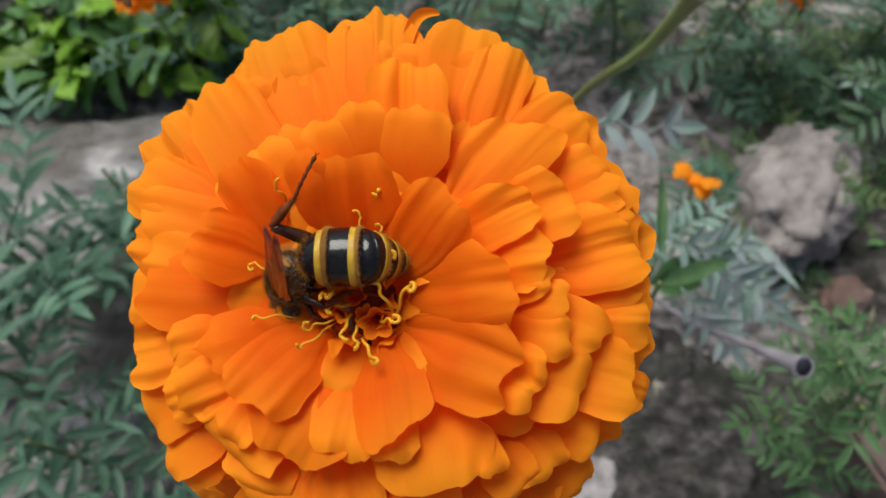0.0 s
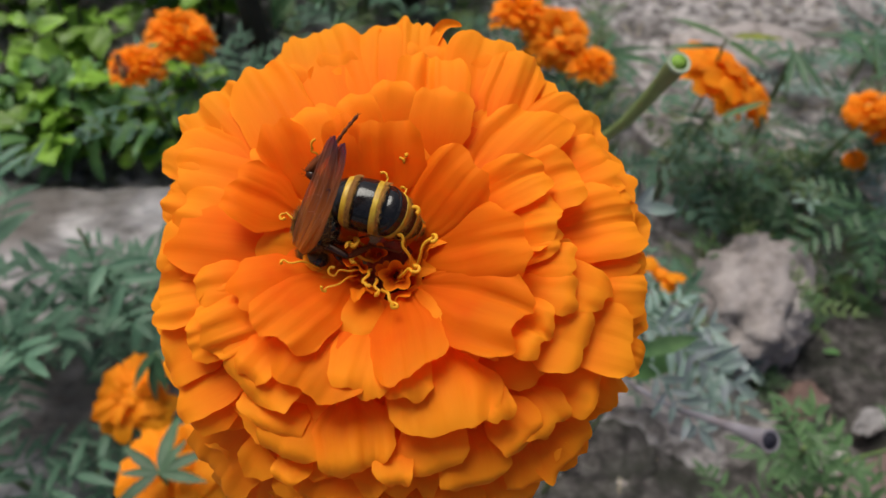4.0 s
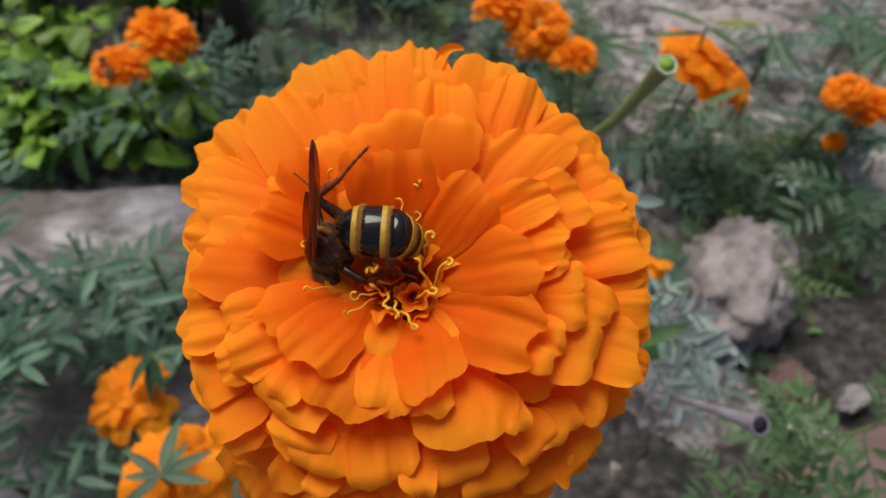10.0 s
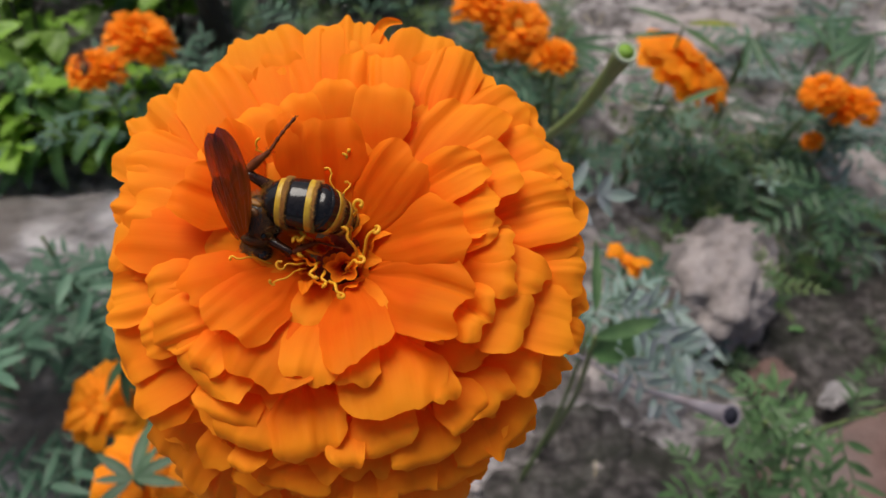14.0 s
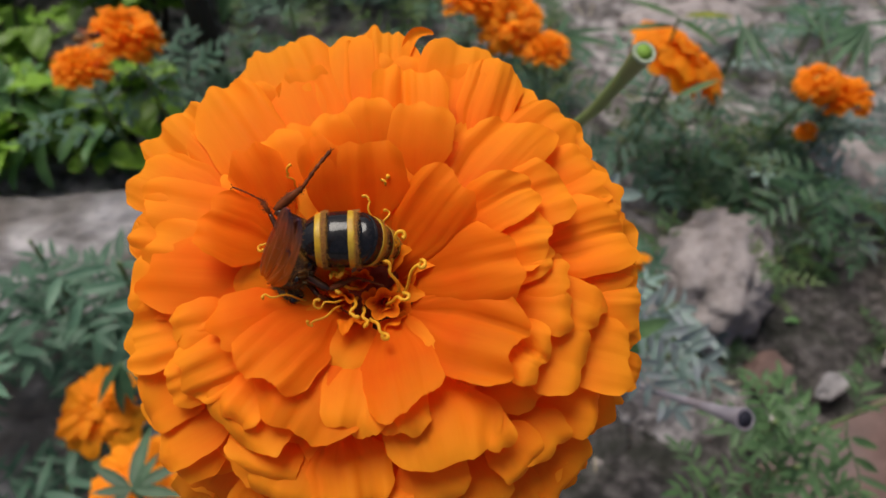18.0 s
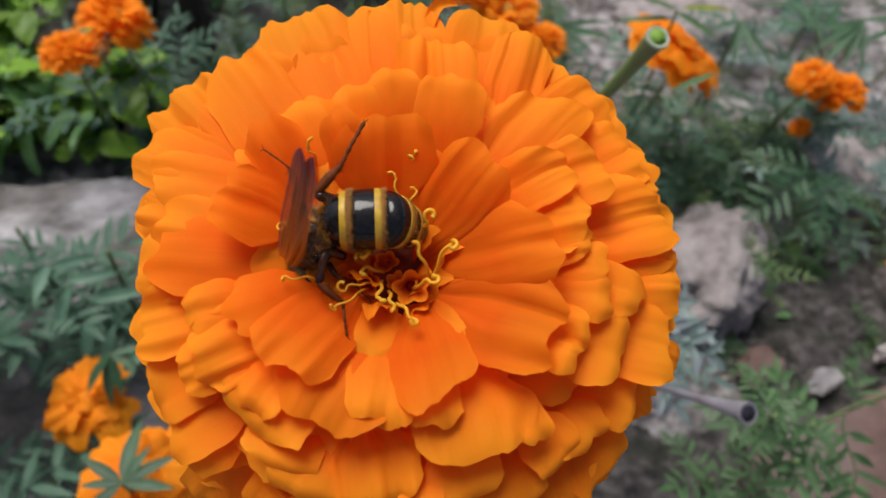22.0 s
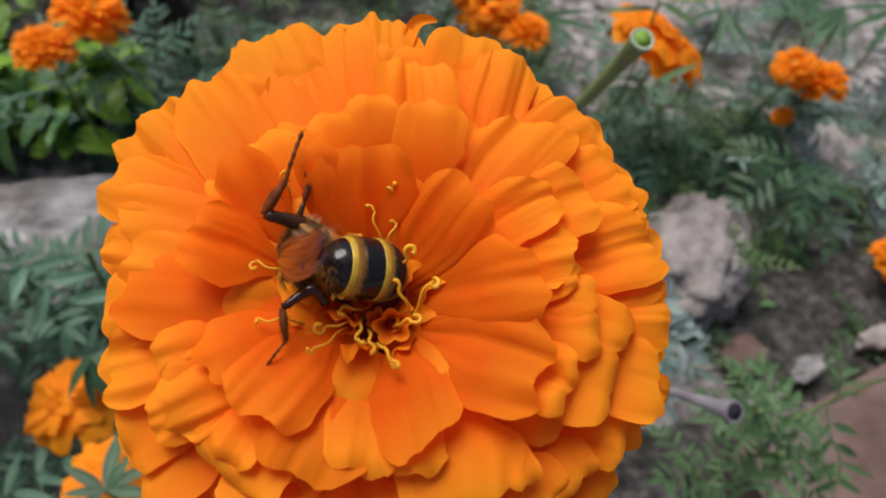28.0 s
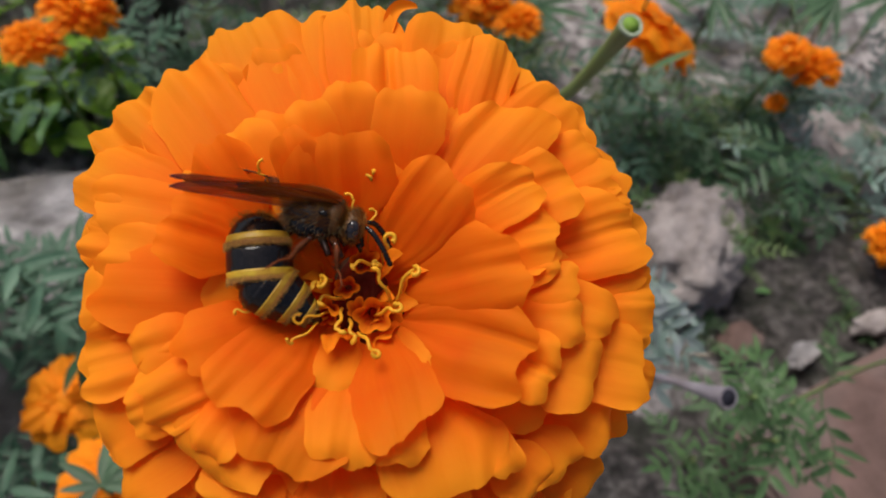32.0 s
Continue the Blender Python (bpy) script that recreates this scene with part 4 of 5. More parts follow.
for i, (x, y, tall, n, s, lx, ly) in enumerate(((0.36, 0.25, 0.375, 8, 0.5, -0.16, -0.11), (0.36, 0.21, 0.34, 7, 0.55, -0.135, -0.085), (0.3, 0.2, 0.24, 6, 0.66, -0.09, -0.06), (0.3, 0.14, 0.26, 6, 0.55, -0.07, -0.03))):
    plant(x, y, tall, n, 55 + i, FERN_FRESH, "marigold plant with fresh green feathered leaves", (lx, ly), s, 0.72)


def sprig(root, top, leaves, label):
    """A thin stem from root to top with leaves at given poses: x, y, z, roll, pitch, heading, size, kind."""
    base = new("marigold_plant")
    base.matrix_basis = Matrix.Translation(root)
    tagged(base, label, "plant", "marigold plants of the bed")
    a, b = Vector(root), Vector(top)
    part("stem", mesh_of("stem", *tube(bezier([(0, 0, 0), (b - a) * 0.5 + Vector((0.012, 0.01, 0)), b - a], 10), [0.0026 - 0.00012 * k for k in range(11)], 7), STEM), base)
    for x, y, z, roll, pitch, heading, size, kind in leaves:
        part("leaf", kind, base, pose(x - a.x, y - a.y, z - a.z, roll, pitch, heading) @ Matrix.Scale(size, 4))


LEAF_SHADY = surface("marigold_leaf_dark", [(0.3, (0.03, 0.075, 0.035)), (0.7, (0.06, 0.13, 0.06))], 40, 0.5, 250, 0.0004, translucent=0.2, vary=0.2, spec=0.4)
BLADE = mesh_of("leaf_blade", *leaflet(0.066, 0.0085, 0.25, 0.08, 10), LEAF_SHADY)
SHADY = [mesh_of("leaflet", *leaflet(0.034 + 0.006 * k, 0.008 + 0.0008 * k, 0.25, 0.12 * k), LEAF_SHADY) for k in range(3)]
sprig((-0.24, 0.13, -0.01), (-0.179, 0.131, 0.3), tuple((-0.179, 0.131, 0.3, 0, -6, h, k, SHADY[m]) for h, k, m in ((-8, 0.8, 1), (28, 0.85, 1), (58, 0.75, 0), (88, 0.9, 2), (150, 0.8, 1), (185, 0.7, 0), (225, 0.8, 2))), "marigold sprig with long dark green leaflets")
sprig((-0.27, 0.3, -0.01), (-0.2468, 0.2619, 0.2078), tuple((-0.2468, 0.2619, 0.2078, 0, p, h, k, SHADY[m]) for h, p, k, m in ((211, 36, 1.1, 2), (252, 46, 1.1, 2), (285, 40, 0.9, 1), (335, 10, 0.7, 0), (20, 0, 0.8, 1))), "marigold sprig with dark leaflets hanging over a bloom")
sprig((0.29, 0.68, -0.01), (0.275, 0.6, 0.29), ((0.275, 0.592, 0.298, 0, -2, 2, 0.95, OLIVE), (0.27, 0.59, 0.296, 10, 14, -32, 0.85, LANCE), (0.262, 0.517, 0.256, 0, -10, 22, 0.85, LANCE), (0.275, 0.6, 0.29, 0, -5, 150, 1.0, LANCE), (0.275, 0.6, 0.28, 0, 5, 175, 1.0, LANCE)), "marigold sprig with olive leaflets over a bloom")
sprig((0.07, 0.3, -0.01), (0.064, 0.246, 0.438), ((0.064, 0.2445, 0.4385, 35, 2, -2, 1.0, DUSTED[0]),), "dusty blue-green feathered leaf on a thin stem")
sprig((0.13, 0.26, -0.01), (0.093, 0.163, 0.416), ((0.093, 0.162, 0.416, 20, 24, 29, 1.0, LANCE), (0.101, 0.19, 0.395, 20, -22, 84, 0.72, LANCE), (0.112, 0.2, 0.385, 30, 10, 5, 0.6, DUSTED[1]), (0.125, 0.2, 0.375, 30, 20, -25, 0.75, DUSTED[1]), (0.115, 0.18, 0.37, 30, 15, -50, 0.6, DUSTED[1])), "marigold sprig with lance leaves and dusty feathered leaves")
sprig((0.62, 0.72, -0.01), (0.5, 0.69, 0.2), ((0.5, 0.69, 0.2, 0, 0, 100, 1.2, BLADE), (0.5, 0.69, 0.2, 0, 5, 150, 1.1, BLADE), (0.54, 0.7, 0.17, 0, 5, 60, 1.2, BLADE), (0.55, 0.7, 0.16, 0, 5, 20, 1.2, BLADE), (0.51, 0.69, 0.2, 0, 0, 50, 1.1, BLADE)), "marigold sprig with narrow dark leaflets over pale soil")
sprig((0.6, 0.3, 0.0), (0.252, 0.153, 0.302), ((0.252, 0.153, 0.302, 0, 0, 175, 0.7, FERN_FRESH[0]), (0.26, 0.156, 0.3, 0, 5, 120, 0.6, FERN_FRESH[1]), (0.265, 0.157, 0.297, 0, 10, 235, 0.7, FERN_FRESH[1]), (0.29, 0.167, 0.28, 0, 10, 270, 0.7, FERN_FRESH[2]), (0.31, 0.176, 0.265, 0, 5, 60, 0.6, FERN_FRESH[0])), "marigold stem with fresh leaves leaning over a brick")
sprig((0.1, 0.22, -0.01), (0.12, 0.23, 0.3), ((0.12, 0.222, 0.288, 50, -5, 14, 0.9, DEEP[1]), (0.11, 0.24, 0.3, 0, 0, 30, 0.8, FERN_PALE[0]), (0.12, 0.24, 0.27, 0, 10, -10, 0.9, FERN_PALE[1]), (0.13, 0.25, 0.31, 20, 10, -35, 0.9, FERN_PALE[2])), "dusty marigold sprig with pale drooping leaves")
for i, (x, y, tall, n) in enumerate(((0.62, 0.74, 0.08, 9), (0.7, 0.68, 0.07, 8), (0.5, 0.86, 0.1, 10), (0.66, 0.95, 0.1, 10), (0.56, 0.6, 0.06, 8), (0.47, 0.66, 0.05, 6), (0.66, 0.56, 0.08, 8), (0.31, 0.45, 0.05, 6))):
    plant(x, y, tall, n, 70 + i, FERN_PALE + FERN[:1], DUSTY, (0.01, 0.0), 0.9, 0.2)
for i, (x, y) in enumerate(((0.41, 0.43), (0.3, 0.49), (0.36, 0.52), (0.27, 0.36))):
    plant(x, y, 0.12, 8, 260 + i, FERN_OLIVE + FERN_FRESH[:1], NEAR, (0.0, 0.0), 0.6, 0.3)
sprig((0.56, 0.7, -0.01), (0.512, 0.638, 0.25), tuple((0.512, 0.638, 0.25, r, p, h, k, BLADE) for r, p, h, k in ((0, 6, 208, 1.15), (10, 10, 222, 1.25), (0, 14, 238, 1.1), (5, 20, 258, 0.95), (0, 4, 190, 0.9))), "marigold sprig with long dark blades over pale soil")
sprig((0.15, 0.74, -0.01), (0.172, 0.69, 0.2), tuple((0.172, 0.69, 0.2, r, p, h, k, BLADE) for r, p, h, k in ((0, 0, 14, 1.2), (10, 4, -6, 1.25), (0, 8, -30, 0.9), (0, 0, 60, 0.8))), "marigold sprig with long dark blades over pale soil")
sprig((0.43, 0.76, -0.01), (0.408, 0.705, 0.2), tuple((0.408, 0.705, 0.2, r, p, h, k, BLADE) for r, p, h, k in ((0, 8, 252, 1.1), (10, 6, 275, 1.0), (0, 10, 296, 1.1), (0, 0, 200, 0.8))), "marigold sprig with long dark blades over pale soil")
sprig((0.74, 0.82, -0.01), (0.7, 0.76, 0.16), tuple((0.7, 0.76, 0.16, 0, p, h, k, BLADE) for p, h, k in ((4, 170, 1.5), (6, 195, 1.6), (10, 220, 1.5), (12, 246, 1.3), (2, 140, 1.3))), "marigold sprig with long dark blades over pale soil")
sprig((0.6, 0.86, -0.01), (0.59, 0.84, 0.12), tuple((0.59, 0.84, 0.12, 0, p, h, k, BLADE) for p, h, k in ((4, 20, 1.3), (6, 160, 1.4), (10, 265, 1.2), (8, 310, 1.2))), "marigold sprig with long dark blades over pale soil")
SLATE = [mesh_of("leaf_slate", *pinnate(0.085, 6, 0.034, 0.0075, 0.15, 44), LEAF_SHADY), mesh_of("leaf_slate", *pinnate(0.07, 5, 0.03, 0.007, 0.1, 45), LEAF_SHADY)]
sprig((0.56, 0.6, 0.0), (0.485, 0.536, 0.11), ((0.485, 0.536, 0.11, 0, 8, 208, 1.05, SLATE[0]), (0.49, 0.54, 0.105, 0, 0, 150, 0.9, SLATE[1]), (0.495, 0.54, 0.1, 10, 15, 262, 0.9, SLATE[1]), (0.48, 0.535, 0.105, 0, 5, 330, 0.8, SLATE[0])), "marigold sprig with dark slate green feathered leaves")
sprig((0.62, 0.52, 0.0), (0.53, 0.49, 0.07), ((0.53, 0.49, 0.07, 0, 5, 190, 0.8, SLATE[1]), (0.54, 0.495, 0.065, 10, 5, 130, 0.8, SLATE[0]), (0.54, 0.49, 0.06, 0, 10, 250, 0.7, SLATE[1])), "marigold sprig with dark slate green feathered leaves")
sprig((0.2, 0.34, -0.01), (0.228, 0.31, 0.2), ((0.228, 0.31, 0.2, 20, 2, -57, 1.0, mesh_of("leaf_pale_lance", *leaflet(0.066, 0.009, 0.2, 0.05, 10), LEAF_DUSTY)), (0.226, 0.31, 0.2, 10, 10, 262, 0.9, DUSTED[1]), (0.222, 0.312, 0.195, 10, 10, 300, 0.7, DUSTED[0]), (0.22, 0.315, 0.19, 0, 0, 170, 0.8, FERN_PALE[0])), "dusty marigold sprig with pale lilac green leaves")
for i, (x, y, tall, size) in enumerate(((0.37, 0.6, 0.06, 0.85), (0.43, 0.63, 0.07, 0.9), (0.4, 0.56, 0.05, 0.75), (0.46, 0.58, 0.05, 0.8), (0.35, 0.66, 0.09, 0.9), (0.5, 0.52, 0.04, 0.7))):
    plant(x, y, tall, 7, 280 + i, SLATE + FERN_OLIVE[:1], "low marigold plant with dark feathered leaves over pale soil", (0.01, -0.01), size, 0.3)
for i, (x, y, tall) in enumerate(((0.62, 0.53, 0.09), (0.67, 0.6, 0.08), (0.58, 0.57, 0.05))):
    plant(x, y, tall, 7, 290 + i, FERN_PALE + FERN_OLIVE[:1], DUSTY, (-0.02, -0.01), 0.8, 0.3)
for x, y, n in ((0.5, 0.5, 9), (0.535, 0.505, 8), (0.434, 0.44, 9), (0.52, 0.473, 7), (0.46, 0.4, 5)):
    plant(x, y, 0.02, n, int(1000 * x), DEEP, "small weed with bright green oval leaves", (0.004, 0.0), 0.3, 0.3, "weeds on the dark soil", "weed")
for i, (x, y) in enumerate(((0.43, 0.45), (0.55, 0.36), (0.36, 0.36), (0.5, 0.47))):
    plant(x, y, 0.035, 7, 80 + i, FERN_FRESH, "seedling with fresh green leaves in dark soil", (0.0, 0.0), 0.4, 0.2)
rn = random.Random(17)
# back plants: the dark slate leaves mixed in paint the shade under trees
for i in range(20):
    x, y = rn.uniform(-0.25, 0.2), rn.uniform(0.72, 1.25)
    plant(x, y, rn.uniform(0.08, 0.19), 12, 90 + i, FERN[:1] + SLATE + FERN_OLIVE, NEAR, (rn.uniform(-0.03, 0.03), rn.uniform(-0.03, 0.03)), rn.uniform(0.7, 1.0))
for i in range(13):
    x, y = rn.uniform(0.2, 0.62), rn.uniform(0.56, 1.0)
    plant(x, y, rn.uniform(0.03, 0.09), 9, 130 + i, FERN_OLIVE + SLATE[:1], "small marigold plant with fine olive green leaves", (rn.uniform(-0.02, 0.02), 0.0), rn.uniform(0.4, 0.7))
for i in range(8):
    x, y = -0.85 + 0.065 * i + rn.uniform(-0.02, 0.02), rn.uniform(0.67, 0.72)
    shrub(x, y, rn.uniform(0.1, 0.17), 0.085, 58, 160 + i, (LIME + DEEP, LIME, LIME + DEEP)[i % 3], "leafy shrub with mixed green leaves")
for i in range(7):
    x, y = -0.34 + 0.035 * i + rn.uniform(-0.01, 0.01), rn.uniform(0.68, 0.8)
    plant(x, y, rn.uniform(0.08, 0.13), 9, 220 + i, FERN, NEAR, (0.0, 0.0), rn.uniform(0.7, 1.0))
for i in range(9):
    x, y = -1.06 + 0.08 * i + rn.uniform(-0.03, 0.03), rn.uniform(0.8, 0.98)
    shrub(x, y, rn.uniform(0.18, 0.3), 0.1, 52, 180 + i, LIME if i % 2 == 0 else LIME + DEEP, "bright lime green leafy shrub")
for i in range(10):
    x, y = -0.95 + 0.095 * i + rn.uniform(-0.03, 0.03), rn.uniform(1.02, 1.16)
    shrub(x, y, rn.uniform(0.16, 0.26), 0.11, 46, 240 + i, DEEP if i % 3 else DEEP + LIME, "shady deep green leafy shrub")
v, f = tube([(-0.302, 0.85, -0.02), (-0.304, 0.86, 0.15), (-0.3, 0.87, 0.4), (-0.29, 0.9, 0.9)], [0.021, 0.0175, 0.016, 0.015], 12)
tagged(new("tree_trunk", mesh_of("tree_trunk", v, f, BARK)), "slim dark tree trunk behind the shrubs", "tree trunk")

# ---- the banded wasp ----
def lathe(profile, n=22, squash=0.9):
    """Turned body along x: rows of (x, radius) in millimetres."""
    verts, faces = [], []
    for x, r in profile:
        for j in range(n):
            a = 2 * math.pi * j / n
            verts.append(Vector((x, r * math.cos(a), r * squash * math.sin(a))) * MM)
    for i in range(len(profile) - 1):
        for j in range(n):
            a, b = i * n + j, i * n + (j + 1) % n
            faces.append((a, b, b + n, a + n))
    faces.append(tuple(reversed(range(n))))
    faces.append(tuple(range((len(profile) - 1) * n, len(profile) * n)))
    return verts, faces


def hairs(n, spot, length, thick, seed):
    """Short hairs; spot(k) gives a root and a way."""
    rn = random.Random(seed)
    verts, faces = [], []
    for i in range(n):
        p, d = spot(rn)
        d = (d + Vector((rn.uniform(-1, 1), rn.uniform(-1, 1), rn.uniform(-1, 1))) * 0.35).normalized()
        side = d.orthogonal().normalized() * thick
        k = len(verts)
        verts += [p - side, p + side, p + d * length * rn.uniform(0.6, 1.2), p + d.cross(side)]
        faces += [(k, k + 1, k + 2), (k + 1, k + 3, k + 2), (k + 3, k, k + 2)]
    return verts, faces


def abdomen_radius(x):
    """Widest behind its front, drawn out to a blunt tip."""
    k = -x / 19.0
    if k < 0.34:
        return 4.35 * math.sqrt(1 - min(0.985, (0.34 - k) / 0.355) ** 2.5)
    return 4.35 * (1 - min(0.985, (k - 0.34) / 0.665) ** 2.0) ** 0.72


def leg_mesh(pts, radii, seed, bristles=110, swell=0.35):
    run = bezier([Vector(p) * MM for p in pts], 12)
    rr = [(radii[0] + (radii[1] - radii[0]) * i / 12) * MM * (1 + swell * math.sin(math.pi * min(1, i / 10))) for i in range(13)]
    rr[-1] *= 0.7

    def spot(rn):
        i = rn.randint(1, 11)
        d = Vector((rn.uniform(-1, 1), rn.uniform(-1, 1), rn.uniform(-1, 1))).normalized()
        return run[i].lerp(run[i + 1], rn.random()) + d * rr[i] * 0.8, (d + (run[i + 1] - run[i]).normalized() * 0.8)
    return joined([tube(run, rr, 10), hairs(bristles, spot, 0.8 * MM, 0.035 * MM, seed)])


def tarsus_mesh(pts, radius, seed):
    """Five short joints, each wider at its end, and a pair of claws."""
    run = bezier([Vector(p) * MM for p in pts], 20)
    rr = [(radius * (0.75 + 0.5 * (i % 4) / 3)) * MM for i in range(21)]
    d = (run[-1] - run[-2]).normalized()
    side = d.orthogonal().normalized()
    claws = [tube([run[-1], run[-1] + (d * 0.4 + side * k * 0.3) * MM, run[-1] + (d * 0.6 + side * k * 0.6) * MM], [0.08 * MM, 0.06 * MM, 0.02 * MM], 5) for k in (-1, 1)]
    bristles = hairs(70, lambda rn: (run[rn.randint(1, 19)], Vector((rn.uniform(-1, 1), rn.uniform(-1, 1), rn.uniform(-1, 1))) + d), 0.6 * MM, 0.03 * MM, seed)
    return joined([tube(run, rr, 8), bristles] + claws)


def make_leg(parent, name, m, femur, tibia, tarsus, seed, thick=1.0, hip=(1.9, -1.6, -1.8)):
    """Femur mesh with tibia and tarsus under it."""
    f = part(name, mesh_of(name, *leg_mesh([hip, (0, 0, 0), femur], (0.85 * thick, 0.85 * thick), seed, 60), LEG_DARK), parent, m)
    a = Vector(femur)
    part("tibia", mesh_of("tibia", *leg_mesh([a, a + Vector(tibia) * 0.5 + Vector((0, 0, 0.25)), a + Vector(tibia)], (0.52 * thick, 0.44 * thick), seed + 1, 260, 0.55), LEG_BROWN), f, None, "rusty brown bristly shin")
    b = a + Vector(tibia)
    c = b + Vector(tarsus)
    part("tarsus", mesh_of("tarsus", *tarsus_mesh([b, (b + c) / 2 + Vector((0, 0, 0.4)), c], 0.27 * thick, seed + 2), LEG_BROWN), f)
    return f


def wing_mesh(length, width, seed):
    def at(u, v):
        s = 2 * v - 1
        w = width * 0.5 * (0.16 + 0.84 * math.sin(math.pi * min(1, 0.06 + 0.84 * u ** 0.9)) ** 0.7) * math.sqrt(max(0.0004, 1 - max(0.0, (u - 0.8) / 0.2) ** 2.4))
        y = s * w - 0.12 * width * math.sin(math.pi * u)
        return Vector((u * length, y, 0.05 * math.cos(17 * s + 3 * u) + 0.07 * math.cos(8 * s - 5 * u) + 0.25 * math.sin(5 * u + seed) * abs(s))) * MM
    v, f, uv = sheet(26, 24, at)
    # veins from base to tip, cross veins, and faint wrinkles of the tip: (u, s) at both ends, thickness
    lines = [(0.02, 0.95, 0.84, 0.93, 0.09), (0.04, 0.7, 0.72, 0.78, 0.05), (0.06, 0.3, 0.62, 0.36, 0.05), (0.06, -0.1, 0.64, -0.3, 0.045), (0.05, -0.5, 0.46, -0.8, 0.04),
             (0.44, 0.72, 0.5, 0.34, 0.04), (0.58, 0.74, 0.62, 0.36, 0.04), (0.5, 0.34, 0.53, -0.22, 0.04), (0.34, 0.32, 0.38, -0.18, 0.035), (0.36, -0.2, 0.4, -0.7, 0.035)]
    lines += [(0.64, 0.5 - 0.34 * k, 0.9, 0.55 - 0.38 * k, 0.02) for k in range(4)]
    veins = []
    for u0, s0, u1, s1, thick in lines:
        run = [at(u0 + (u1 - u0) * k / 10, 0.5 + 0.5 * (s0 + (s1 - s0) * k / 10)) + Vector((0, 0, 0.04 * MM)) for k in range(11)]
        veins.append(tube(run, [0.55 * thick * (1 - 0.4 * k / 10) * MM for k in range(11)], 5))
    return (v, f, uv), veins


def wasp():
    root = new("wasp")
    tagged(root, "banded black and yellow wasp feeding on the bloom", "wasp")
    fuzzy = lambda d: 1 + 0.05 * noise.noise(d * 4)
    thorax = part("thorax", mesh_of("thorax", *ball(0, 0, 0, 4.5 * MM, 3.7 * MM, 3.2 * MM, 16, 24, fuzzy), HIDE), root, None, "dark thorax with tawny hair")

    def on_thorax(rn):
        d = Vector((rn.gauss(0.4, 1), rn.gauss(0, 1), abs(rn.gauss(0.5, 0.8)))).normalized()
        return Vector((d.x * 4.4, d.y * 3.6, d.z * 3.1)) * MM, (d + Vector((-0.9, 0, 0))).normalized()
    part("fur", mesh_of("fur", *hairs(2100, on_thorax, 1.1 * MM, 0.035 * MM, 3), FUR, smooth=False), thorax)

    def on_side(rn):
        d = Vector((rn.gauss(-0.3, 1), rn.choice((-1, 1)) * rn.uniform(0.6, 1.2), rn.gauss(-0.3, 0.5))).normalized()
        return Vector((d.x * 4.4, d.y * 3.6, d.z * 3.1)) * MM, (d + Vector((-0.6, 0, -0.5))).normalized()
    part("fur", mesh_of("fur", *hairs(420, on_side, 1.5 * MM, 0.035 * MM, 5), PALE_HAIR, smooth=False), thorax, None, "sparse pale golden hair of the flanks")
    for s in (-1, 1):
        part("flank_plate", mesh_of("flank_plate", *ball(-0.4 * MM, s * 2.7 * MM, -1.0 * MM, 2.6 * MM, 1.3 * MM, 1.7 * MM, 10, 14, fuzzy), CHITIN), thorax, None, "glossy black side plate")
    part("collar", mesh_of("collar", *ball(2.5 * MM, 0, 0.3 * MM, 1.6 * MM, 3.2 * MM, 2.75 * MM, 10, 18, fuzzy), FACE), thorax, None, "golden brown collar")
    part("scutellum", mesh_of("scutellum", *ball(-2.3 * MM, 0, 2.3 * MM, 0.8 * MM, 2.1 * MM, 0.8 * MM, 8, 14, fuzzy), FACE), thorax, None, "golden brown plate across the back")
    part("scutellum", mesh_of("scutellum", *ball(-3.6 * MM, 0, 1.5 * MM, 0.6 * MM, 1.8 * MM, 0.8 * MM, 8, 14, fuzzy), TAWNY), thorax, None, "tawny plate across the back")
    head = part("head", mesh_of("head", *ball(5.2 * MM, 0, -0.6 * MM, 1.6 * MM, 2.9 * MM, 2.4 * MM, 14, 20, fuzzy), FACE), root, None, "brown hairy head")

    def on_head(rn):
        d = Vector((rn.gauss(0.3, 1), rn.gauss(0, 1), rn.gauss(0.2, 1))).normalized()
        return Vector((5.2 + d.x * 1.5, d.y * 2.75, -0.6 + d.z * 2.3)) * MM, d
    part("fur", mesh_of("fur", *hairs(1100, on_head, 0.8 * MM, 0.04 * MM, 4), FUR, smooth=False), head)
    antennae = []
    for s in (-1, 1):
        part("tegula", mesh_of("tegula", *ball(1.3 * MM, s * 3.2 * MM, 1.7 * MM, 0.65 * MM, 0.45 * MM, 0.45 * MM, 8, 12), CHITIN), thorax, None, "glossy black shell over the wing joint")
        part("eye", mesh_of("eye", *ball(5.5 * MM, s * 2.2 * MM, -0.4 * MM, 1.05 * MM, 0.85 * MM, 1.65 * MM, 10, 14), EYE), head)
        part("mandible", mesh_of("mandible", *tube(bezier([Vector(p) * MM for p in ((6.6, s * 1.2, -2.6), (7.1, s * 1.0, -3.6), (7.0, s * 0.3, -4.2))], 6), [(0.4 - 0.05 * i) * MM for i in range(7)], 7), CHITIN), head)
        feel = [Vector(p) * MM for p in ((0, 0, 0), (1.4, 0.3 * s, 0.5), (3.6, 0.2 * s, 0.3), (6.2, -0.3 * s, -0.6))]
        antennae.append(part("antenna", mesh_of("antenna", *tube(bezier(feel, 26), [(0.3 + 0.07 * (i % 2) + (0.05 if i > 4 else 0)) * MM for i in range(27)], 8), CHITIN), head))

